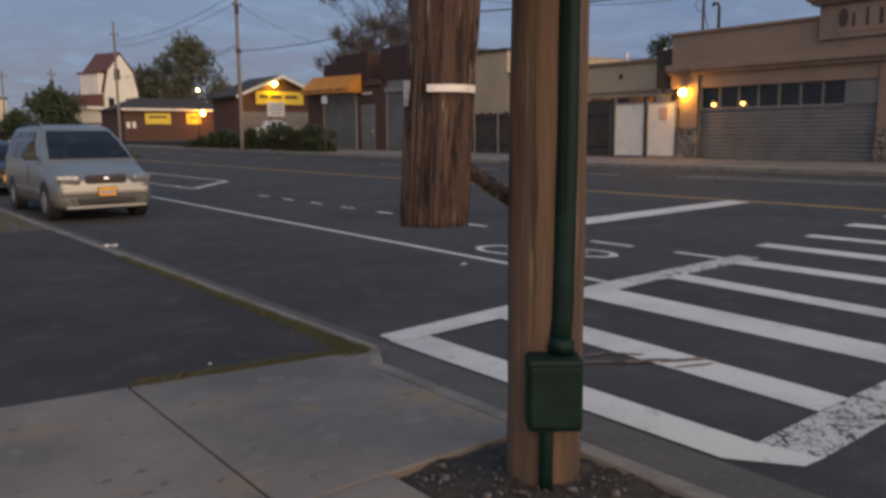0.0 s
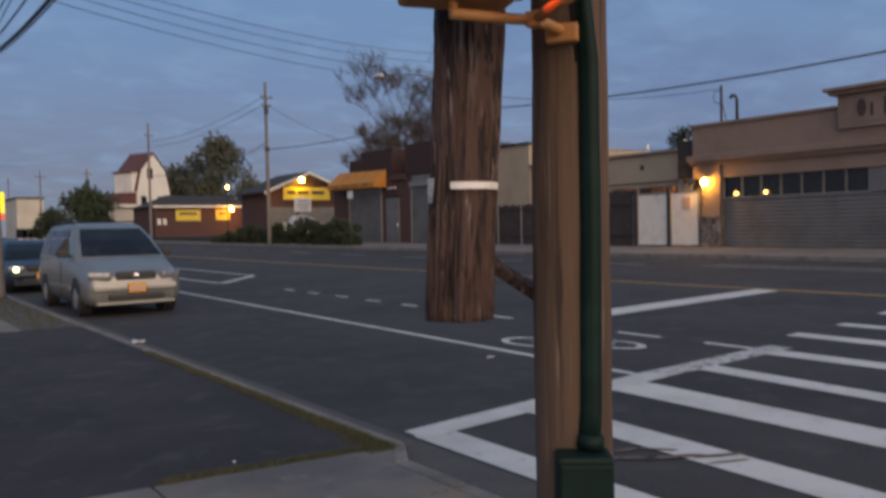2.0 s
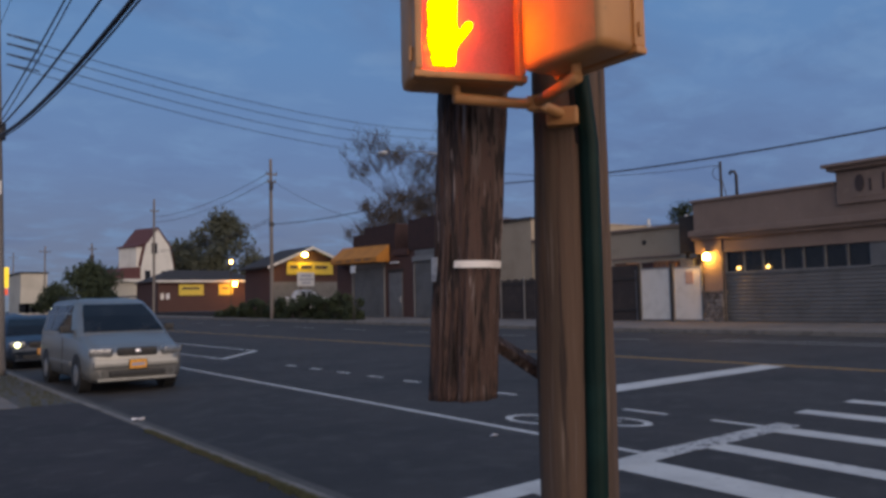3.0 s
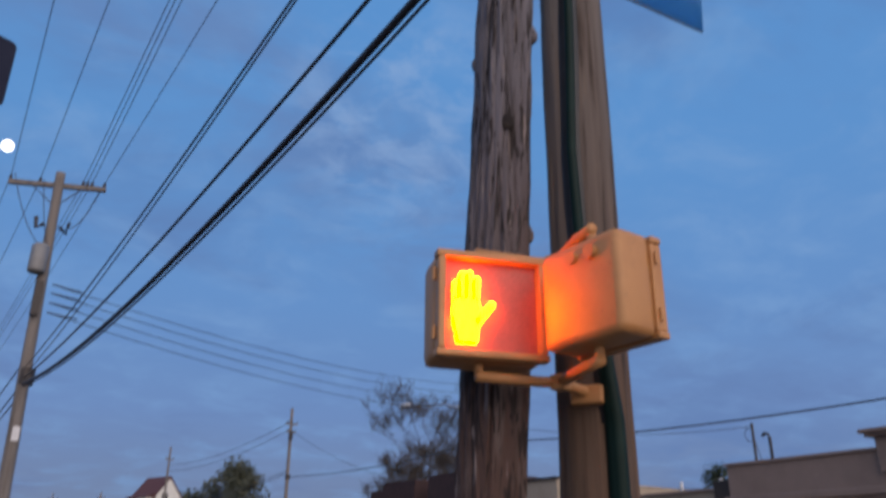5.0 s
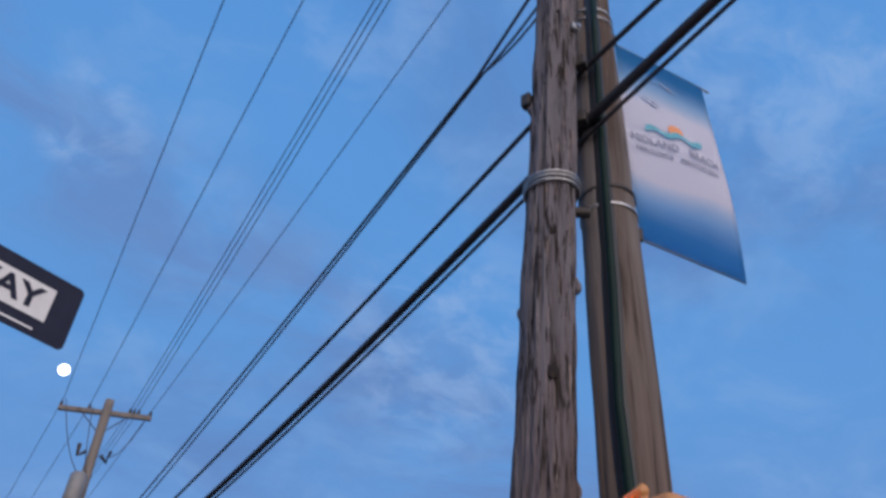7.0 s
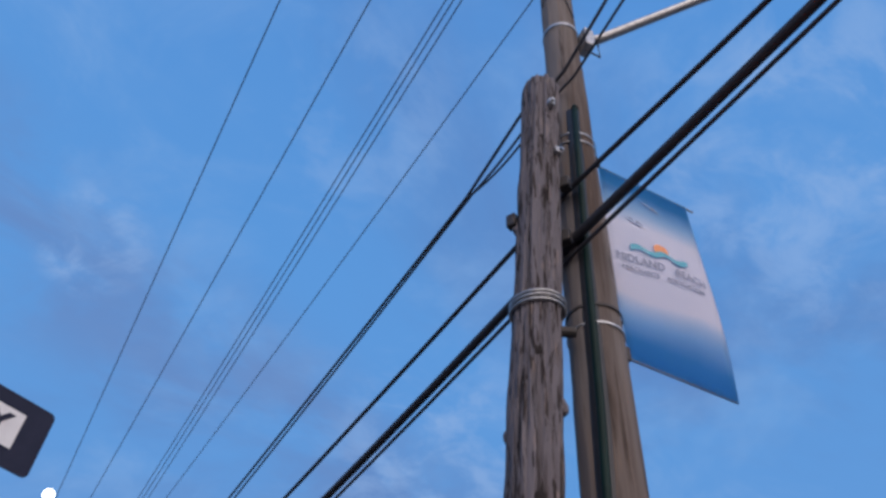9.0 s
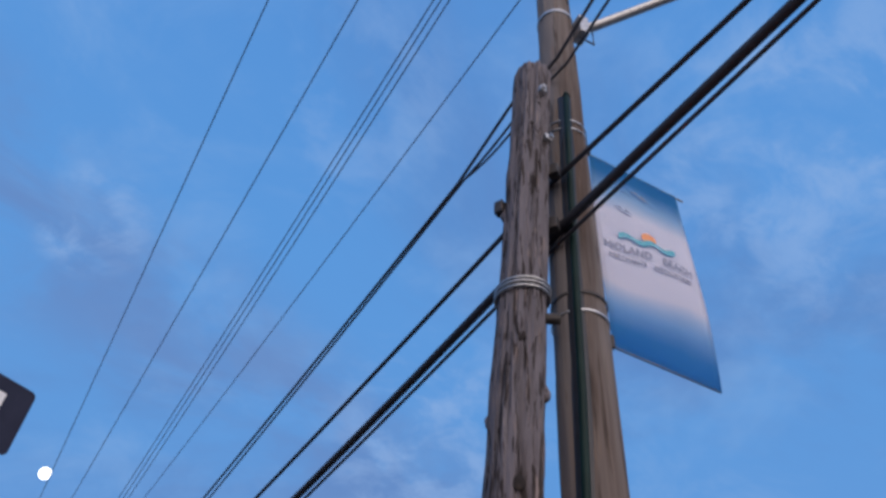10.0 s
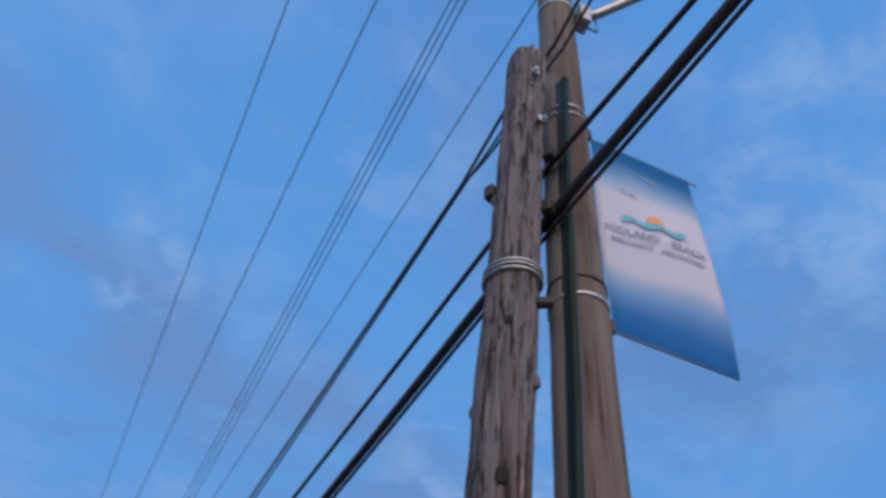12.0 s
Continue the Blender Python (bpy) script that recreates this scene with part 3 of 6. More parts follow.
# earth pit round the pole
pit = bmesh.new()
bmesh.ops.create_grid(pit, x_segments=34, y_segments=50, size=0.5)
for v in pit.verts:
    x, y = 2.23 + v.co.x * 0.82, 1.98 + v.co.y * 1.58
    v.co = (x, y, 0.055 + 0.03 * noise.noise((x * 5, y * 5, 0)) + 0.02 * noise.noise((x * 17, y * 17, 3)))
tagged(part("soil_patch", pit, "soil", smooth=True), "dark bare earth around the pole foot", "soil", kind="structure")
rnd = random.Random(11)
chips = bmesh.new()
for _ in range(420):
    x, y = rnd.uniform(1.84, 2.62), rnd.uniform(1.22, 2.75)
    if math.hypot(x - 2.388, y - 2.4) < 0.17:
        continue
    s = rnd.uniform(0.003, 0.011) * (2.2 if rnd.random() < 0.10 else 1)
    b = bmesh.new()
    bmesh.ops.create_icosphere(b, subdivisions=1, radius=s)
    for v in b.verts:
        v.co *= rnd.uniform(0.7, 1.25)
        v.co.z *= 0.6
    bmesh.ops.translate(b, verts=b.verts, vec=(x, y, 0.068 + 0.03 * noise.noise((x * 5, y * 5, 0))))
    join(chips, b)
tagged(part("gravel", chips, "stone"), "pale gravel chips scattered on the earth", "gravel", kind="stuff")


def tufts(name, spots, height, mat, label, seed):
    r = random.Random(seed)
    vs, fs = [], []
    for x, y, z in spots:
        for _ in range(5):
            a, h, w = r.uniform(0, 6.28), height * r.uniform(0.4, 1.2), r.uniform(0.002, 0.006)
            lx, ly = r.uniform(-0.5, 0.5) * h, r.uniform(-0.5, 0.5) * h
            ox, oy = x + r.uniform(-.03, .03), y + r.uniform(-.03, .03)
            i = len(vs)
            vs += [(ox - w * math.cos(a), oy - w * math.sin(a), z), (ox + w * math.cos(a), oy + w * math.sin(a), z), (ox + lx, oy + ly, z + h)]
            fs.append((i, i + 1, i + 2))
    me = bpy.data.meshes.new(name)
    me.from_pydata(vs, [], fs)
    me.materials.append(M[mat])
    return tagged(new(name, me), label, "grass", kind="stuff")


rnd = random.Random(3)
spots = []
for _ in range(1900):
    y = 4.5 + 5.6 * rnd.random() ** 1.6
    spots.append((IN_FAR - abs(rnd.gauss(0, 0.025 + 0.06 * math.exp(-(y - 4.5) / 1.2))), y, 0.07))
for _ in range(700):
    x = rnd.uniform(1.35, 2.8)
    spots.append((x, lot_edge(x) + abs(rnd.gauss(0, 0.04)), 0.065))
tufts("grass_edge", spots, 0.035, "grass", "thin mossy grass along the kerb edge", 4)
spots = [(rnd.uniform(2.02, 2.82), rnd.uniform(14.0, 40), 0.04) for _ in range(1300)]
tufts("grass_verge", spots, 0.09, "grass", "short rough grass on the verge", 8)

# ---- road markings ----
PAINT = 0.006


def stripe(name, pts, mat, label, category="marking", lift=PAINT):
    """Painted shape that follows the road's height; pts an outline of four corners."""
    bm = bmesh.new()
    n = max(1, int(max(abs(pts[0][1] - pts[2][1]), abs(pts[0][0] - pts[2][0])) / 2.5))
    a, b, c, d = [Vector((*p, 0)) for p in pts]
    rows = []
    for i in range(n + 1):
        rows.append([bm.verts.new((q.x, q.y, ground_z(q.x, q.y) + lift)) for q in (a.lerp(d, i / n), b.lerp(c, i / n))])
    for r, s in zip(rows, rows[1:]):
        bm.faces.new((r[0], r[1], s[1], s[0]))
    ob = part(name, bm, mat)
    return tagged(ob, label, category, kind="structure")


def along(name, x, y0, y1, w, mat, label):
    return stripe(name, [(x - w / 2, y0), (x + w / 2, y0), (x + w / 2, y1), (x - w / 2, y1)], mat, label)


# each bar: its edges at the near end and at the far end, and where it stops
for n0, n1, f0, f1, y1 in ((4.21, 4.56, 4.39, 4.76, 4.98), (5.46, 5.92, 5.58, 6.11, 5.10), (6.78, 7.09, 7.03, 7.37, 5.12), (8.36, 8.70, 8.39, 8.78, 5.46), (9.75, 10.2, 9.87, 10.2, 5.75),
                           (11.12, 11.44, 11.17, 11.46, 5.75), (12.7, 13.1, 12.75, 13.15, 5.9), (14.3, 14.7, 14.35, 14.75, 6.0), (15.9, 16.3, 15.95, 16.35, 6.1)):
    stripe("crosswalk_bar", [(n0, 2.06), (n1, 2.06), (f1, y1), (f0, y1)], "paint", "white painted crosswalk bar on the asphalt")
stripe("crosswalk_border", [(3.26, 4.74), (3.26, 5.02), (6.5, 5.36), (6.5, 5.04)], "paint", "white border line of the crosswalk", lift=0.010)
stripe("crosswalk_border", [(6.505, 5.04), (6.505, 5.36), (9.0, 5.46), (9.0, 5.16)], "paint_worn", "worn white border line of the crosswalk", lift=0.010)
stripe("crosswalk_bar", [(3.23, 2.04), (3.53, 2.04), (3.57, 4.86), (3.24, 4.86)], "paint", "white painted crosswalk bar along the kerb")
stripe("crosswalk_border", [(3.44, 1.745), (3.23, 2.04), (3.53, 2.04), (3.60, 1.735)], "paint", "white cut corner of the crosswalk border")
stripe("crosswalk_border", [(3.60, 1.735), (3.53, 2.04), (4.625, 2.06), (4.625, 1.76)], "paint_cracked", "badly cracked white crosswalk border")
stripe("crosswalk_border", [(4.625, 1.76), (4.625, 2.06), (17, 2.1), (17, 1.8)], "paint_worn", "worn white border line of the crosswalk", lift=0.010)
stripe("lane_line", [(6.29, 5.37), (6.40, 5.37), (7.14, 34), (7.03, 34)], "paint", "solid white line of the parking lane")
for i in range(9):
    along("lane_dash", 8.45 + 0.03 * (7.3 + 1.46 * i), 7.05 + 1.46 * i if i else 6.85, 7.60 + 1.46 * i, 0.12, "paint", "short white dash of the bicycle lane")
along("lane_dash", 8.66, 5.47, 6.15, 0.12, "paint", "short white dash of the bicycle lane")
along("lane_line", 8.75, 23.2, 60, 0.12, "paint", "solid white line of the bicycle lane")
along("lane_line", 10.95, 25.7, 60, 0.12, "paint", "white outline of the painted island")
stripe("lane_line", [(8.70, 23.2), (8.82, 23.0), (10.95, 25.6), (10.90, 25.9)], "paint", "slanted white end of the painted island", lift=0.010)
along("yellow_line", 15.42, -12, 90, 0.15, "paint_yellow", "faded yellow centre line")
stripe("stop_line", [(10.0, 8.93), (15.2, 8.95), (15.3, 9.53), (10.0, 9.57)], "paint", "broad white stop line across the lanes", lift=0.010)
along("lane_line", 21.2, -8, 15, 0.10, "paint_worn", "worn white line on the far lane")
along("lane_line", 21.9, -8, 15, 0.10, "paint_worn", "worn white line on the far lane")
for i in range(8):
    along("lane_dash", 20.9, 17 + 6 * i, 19.4 + 6 * i, 0.11, "paint_worn", "worn white dash on the far lane")


def bicycle_mark():
    bm = bmesh.new()

    def ring(cx, cy, r, w, n=26):
        o = [(cx + r * math.cos(6.2832 * k / n), cy + 1.5 * r * math.sin(6.2832 * k / n)) for k in range(n)]
        i = [(cx + (r - w) * math.cos(6.2832 * k / n), cy + 1.5 * (r - w) * math.sin(6.2832 * k / n)) for k in range(n)]
        vo = [bm.verts.new((x, y, PAINT)) for x, y in o]
        vi = [bm.verts.new((x, y, PAINT)) for x, y in i]
        for k in range(n):
            bm.faces.new((vo[k], vo[(k + 1) % n], vi[(k + 1) % n], vi[k]))

    def bar(x0, y0, x1, y1, w=0.08):
        d = Vector((x1 - x0, y1 - y0)).normalized() * w / 2
        bm.faces.new([bm.verts.new((x, y, PAINT + 0.002)) for x, y in ((x0 - d.y, y0 + d.x), (x1 - d.y, y1 + d.x), (x1 + d.y, y1 - d.x), (x0 + d.y, y0 - d.x))])

    ring(7.15, 7.75, 0.34, 0.08)
    ring(7.75, 6.85, 0.30, 0.08)
    bar(7.15, 7.75, 7.35, 7.2)
    bar(7.35, 7.2, 7.75, 6.85)
    bar(7.15, 7.75, 7.7, 7.5)
    bar(7.7, 7.5, 7.75, 6.85)
    return tagged(part("bicycle_mark", bm, "paint"), "white painted bicycle symbol on the lane", "marking", kind="structure")


bicycle_mark()


# dried mud trodden over the crosswalk
mud_rnd = random.Random(61)
MUD = ((4.02, 3.45, 0.34, 0.030, -38), (4.24, 3.30, 0.46, 0.040, -30), (4.50, 3.12, 0.40, 0.032, -24), (4.30, 3.48, 0.30, 0.022, -50), (4.44, 3.00, 0.34, 0.020, -20), (4.14, 3.60, 0.22, 0.024, -10))
for cx, cy, length, wide, turn in MUD:
    bm = bmesh.new()
    ring = []
    for k in range(22):
        a = 6.2832 * k / 22
        u = 0.72 + 0.42 * mud_rnd.random()
        q = Matrix.Rotation(radians(turn), 2) @ Vector((length / 2 * u * math.cos(a), wide * u * math.sin(a)))
        ring.append(bm.verts.new((cx + q.x, cy + q.y, 0.0125)))
    bm.faces.new(ring)
    tagged(part("mud_smear", bm, "mud"), "dried tan mud smear across the crosswalk", "mud", kind="structure")


# ---- utility poles ----
def timber(p0, p1, r0, r1, rough, seed, seg=56, step=0.05, crack=0.0, round_top=0.0):
    """A tapering timber with furrows along its length."""
    bm = bmesh.new()
    p0, p1 = Vector(p0), Vector(p1)
    n = max(4, int((p1 - p0).length / step))
    rings = []
    for i in range(n + 1):
        u = i / n
        c, r = p0.lerp(p1, u), r0 + (r1 - r0) * u
        if round_top and (1 - u) * n * step < round_top:
            k = (1 - u) * n * step / round_top
            r *= 0.72 + 0.28 * math.sqrt(max(0.0, 1 - (1 - k) ** 2))
        ring = []
        for k in range(seg):
            a = 6.2832 * k / seg
            ca, sa = math.cos(a), math.sin(a)
            q = Vector((ca * 3 + seed, sa * 3, c.z * 0.5))
            d = rough * noise.noise(q * 1.2) + 0.6 * rough * noise.noise(Vector((ca * 9 + seed, sa * 9, c.z * 0.9))) + 0.5 * rough * noise.noise(Vector((ca * 2, sa * 2 + seed, c.z * 3.5)))
            if crack:
                g = noise.noise(Vector((ca * 13 + seed, sa * 13, c.z * 0.7)))
                d -= crack * max(0.0, 1 - abs(g) * 7)
            ring.append(bm.verts.new(c + Vector((ca, sa, 0)) * (r + d)))
        rings.append(ring)
    for r, s in zip(rings, rings[1:]):
        for k in range(seg):
            bm.faces.new((r[k], r[(k + 1) % seg], s[(k + 1) % seg], s[k]))
    bm.faces.new(rings[0][::-1])
    bm.faces.new(rings[-1])
    return bm


def along_line(p0, p1, z):
    p0, p1 = Vector(p0), Vector(p1)
    return p0.lerp(p1, (z - p0.z) / (p1.z - p0.z))


def strap(c, r, w, mat, parent, name="strap", label="", seg=32):
    bm = bmesh.new()
    v = []
    for dz, rr in ((-w / 2, r), (-w / 2, r + 0.006), (w / 2, r + 0.006), (w / 2, r)):
        v.append([bm.verts.new((c[0] + rr * math.cos(6.2832 * k / seg), c[1] + rr * math.sin(6.2832 * k / seg), c[2] + dz)) for k in range(seg)])
    for i in range(4):
        for k in range(seg):
            bm.faces.new((v[i][k], v[i][(k + 1) % seg], v[(i + 1) % 4][(k + 1) % seg], v[(i + 1) % 4][k]))
    return part(name, bm, mat, parent, label)


TOWARD = Vector((-0.62, -0.78, 0))

# the new pole, whole, with its green riser
N0, N1 = (2.388, 2.40, 0.02), (2.307, 2.259, 12.2)
new_pole = thing("utility_pole", (0, 0, 0), "brown treated timber pole with a green conduit in dark earth", "utility pole")
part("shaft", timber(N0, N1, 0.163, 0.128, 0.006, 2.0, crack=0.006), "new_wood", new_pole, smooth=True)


def on_new(z, deg, out):
    """Point on the new pole's face: deg turns from the viewer's side, out lies that far off its surface."""
    c = along_line(N0, N1, z)
    r = 0.163 + (0.128 - 0.163) * z / 12.2 + out
    d = Matrix.Rotation(radians(deg), 3, "Z") @ TOWARD.normalized()
    return c + d * r


RISE = ((0.655, 13), (0.80, 17), (1.5, 20), (2.2, 20), (2.5, 10), (3.0, -14), (3.4, -18), (4.0, -11), (5.0, -5), (6.0, 3), (6.57, 8))
riser = part("conduit", tube([on_new(z, d, 0.022) for z, d in RISE], [0.032] * 4 + [0.028, 0.024] + [0.022] * 5, 14), "green", new_pole, "dark green painted steel conduit", smooth=True)
part("guard", tube([on_new(z, d, 0.006) for z, d in RISE[:5]], [0.046, 0.045, 0.043, 0.041, 0.034], 14), "green", riser, smooth=True)
# black band half sunk in the shaft, set slightly left of the conduit
part("backing_strip", tube([on_new(z, d - 4, -0.040) for z, d in RISE[3:]], 0.056, 14), "strip_black", riser, "dark strip behind the conduit", smooth=True)
part("end_cap", tube([on_new(6.55, 8, 0.022), on_new(6.60, 8, 0.016)], [0.027, 0.016], 12), "green", riser, smooth=True)
part("lower_conduit", tube([on_new(z, -4, 0.03) for z in (0.02, 0.25, 0.5)], 0.03, 12), "green", new_pole, smooth=True)
jb = on_new(0.50, 2, 0.065)
box_turn = math.degrees(math.atan2(TOWARD.y, TOWARD.x)) + 90
jbox = part("junction_box", box(jb, (0.22, 0.15, 0.30), box_turn, bevel=0.018), "green", new_pole, "green cast junction box", smooth=False)
part("cover", box(jb + (Matrix.Rotation(radians(0), 3, "Z") @ TOWARD.normalized()) * 0.083, (0.205, 0.02, 0.25), box_turn, bevel=0.008), "green", jbox)
part("hub", tube([on_new(0.66, 12, 0.030), on_new(0.71, 14, 0.030)], [0.056, 0.050], 16), "green", jbox, smooth=True)
for dx, dz in ((-0.085, 0.1), (0.085, 0.1), (-0.085, -0.1), (0.085, -0.1)):
    side = Matrix.Rotation(radians(90), 3, "Z") @ TOWARD.normalized()
    f = Matrix.Rotation(radians(0), 3, "Z") @ TOWARD.normalized()
    c = jb + side * dx + f * 0.092 + Vector((0, 0, dz))
    part("screw", tube([c, c + f * 0.006], 0.008, 8), "green", jbox)
strap(along_line(N0, N1, 4.70), 0.152, 0.018, "dark_steel", new_pole)
strap(along_line(N0, N1, 4.57), 0.152, 0.014, "steel", new_pole)
strap(along_line(N0, N1, 6.29), 0.147, 0.014, "steel", new_pole)
strap(along_line(N0, N1, 6.20), 0.147, 0.012, "steel", new_pole)
strap(along_line(N0, N1, 7.85), 0.143, 0.04, "steel", new_pole)
# loose loops of thin wire high on the pole
for s, z in ((1, 8.3), (-1, 8.7), (1, 9.0)):
    pts = [on_new(z + 0.35 * math.sin(k * 0.5) * s, -60 + 14 * k, 0.012) for k in range(9)]
    part("loose_wire", tube(pts, 0.006, 6), "cable", new_pole, smooth=True)
crossarm_n = part("crossarm", box((1.55, 2.20, 11.3), (3.3, 0.10, 0.12), -1.5, bevel=0.01), "grey_wood", new_pole)

# street-lamp arm on the new pole
lamp_arm = thing("street_lamp", (2.46, 2.24, 7.78), "grey tapered steel street lamp arm clamped to the pole", "street lamp")
part("arm", tube([(0.02, -0.04, 0.0), (0.14, -0.11, 0.07), (0.80, -0.75, 0.50), (1.5, -1.43, 0.88), (2.2, -2.1, 1.12)], [0.045, 0.042, 0.038, 0.034, 0.03], 12), "steel", lamp_arm, smooth=True)
part("bracket", box((0.04, -0.05, 0.0), (0.09, 0.14, 0.26), -8, bevel=0.012), "steel", lamp_arm)
part("brace", tube([(0.02, -0.06, -0.16), (0.16, -0.07, -0.15), (0.16, -0.07, 0.06)], 0.008, 6), "dark_steel", lamp_arm)
head = bmesh.new()
bmesh.ops.create_uvsphere(head, u_segments=20, v_segments=12, radius=1)
bmesh.ops.scale(head, verts=head.verts, vec=(0.34, 0.16, 0.09))
bmesh.ops.translate(head, verts=head.verts, vec=(2.4, -2.3, 1.16))
part("lamp_head", head, "steel", lamp_arm, smooth=True)

# the old pole, sawn off and hung on the new one
S0, S1 = (1.987, 2.665, 1.165), (1.98, 2.197, 6.62)
stub = thing("cut_utility_pole", (0, 0, 0), "weathered old timber pole sawn off above the ground", "utility pole")
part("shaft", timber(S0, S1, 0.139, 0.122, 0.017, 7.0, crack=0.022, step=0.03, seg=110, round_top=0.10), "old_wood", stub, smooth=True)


def on_old(z, deg, out):
    c = along_line(S0, S1, z)
    d = Matrix.Rotation(radians(deg), 3, "Z") @ TOWARD.normalized()
    return c + d * (0.139 - 0.0031 * (z - 1.165) + out)


rnd = random.Random(21)
for z, deg, s in ((1.37, 4, 0.022), (2.22, 42, 0.024), (1.66, -52, 0.026), (3.49, 12, 0.030), (4.26, 0, 0.030), (4.10, -22, 0.012), (4.95, 20, 0.012), (3.75, -35, 0.014),
                  (3.58, -30, 0.013), (5.91, 5, 0.014), (5.55, 28, 0.014), (6.12, 22, 0.016), (5.30, -22, 0.012), (5.70, -18, 0.012)):
    b = bmesh.new()
    bmesh.ops.create_uvsphere(b, u_segments=14, v_segments=8, radius=1)
    bmesh.ops.scale(b, verts=b.verts, vec=(s, s * 0.22, s * 1.25))
    bmesh.ops.transform(b, matrix=Matrix.Translation(on_old(z, deg, -0.002)) @ Matrix.Rotation(math.atan2(TOWARD.y, TOWARD.x) + radians(deg + 90), 4, "Z"), verts=b.verts)
    part("knot", b, "knot", stub, "dark knot hole", smooth=True)
for z, deg, s in ((4.01, 88, 0.03), (3.02, 92, 0.028), (3.86, -92, 0.026), (5.20, -86, 0.03)):
    b = bmesh.new()
    bmesh.ops.create_icosphere(b, subdivisions=2, radius=s)
    for v in b.verts:
        v.co *= 1 + 0.3 * noise.noise(v.co * 40)
        v.co.z *= 1.7
    bmesh.ops.translate(b, verts=b.verts, vec=on_old(z, deg, -0.005))
    part("branch_stump", b, "old_wood", stub, smooth=True)
# white tape, wire lashings and bolts
tape = bmesh.new()
seg, rows = 22, []
for k in range(seg + 1):
    deg = -18 + 100 * k / seg
    rows.append([tape.verts.new(on_old(1.716 + dz, deg, 0.012 + 0.002 * math.sin(k))) for dz in (-0.014, 0.014)] + [tape.verts.new(on_old(1.716 + dz, deg, 0.002)) for dz in (0.014, -0.014)])
for r, s in zip(rows, rows[1:]):
    for i in range(4):
        tape.faces.new((r[i], r[(i + 1) % 4], s[(i + 1) % 4], s[i]))
tape.faces.new(rows[0])
tape.faces.new(rows[-1][::-1])
part("tape", tape, "white_tape", stub, "torn white tape around the wood")
for dz in (0.0, 0.03, 0.055):
    c = along_line(S0, S1, 4.58 + dz)
    pts = [c + Vector((0.145 * math.cos(a), 0.145 * math.sin(a), 0.02 * math.sin(a + 1))) for a in (6.2832 * k / 30 for k in range(31))]
    part("lashing", tube(pts, 0.009, 6), "steel", stub, "twisted steel wire lashing", smooth=True)
for z, deg in ((6.25, 30), (5.80, 55)):
    a, b = on_old(z, deg, -0.02), on_old(z, deg, 0.05)
    part("bolt", tube([a, b], 0.016, 8), "steel", stub)
    part("washer", box(on_old(z, deg, 0.006), (0.05, 0.05, 0.05), bevel=0.006), "steel", stub)
part("clamp", box(on_old(5.26, -84, 0.03), (0.05, 0.06, 0.10), 20, bevel=0.01), "dark_steel", stub)
spacer = part("spacer", tube([on_old(4.47, 95, -0.01), on_old(4.47, 95, 0.07)], 0.03, 10), "dark_steel", stub)
part("brace", tube([(2.02, 2.72, 1.50), (2.44, 2.66, 1.24)], 0.036, 4), "old_wood", stub, "short weathered timber brace")
for z in (5.62, 5.16):
    part("cable_clamp", box(on_old(z, 100, 0.03), (0.06, 0.07, 0.09), 30, bevel=0.01), "dark_steel", stub)
part("ident_strip", box(on_old(1.70, -62, 0.004), (0.012, 0.03, 0.10), 30, bevel=0.003), "steel", stub)


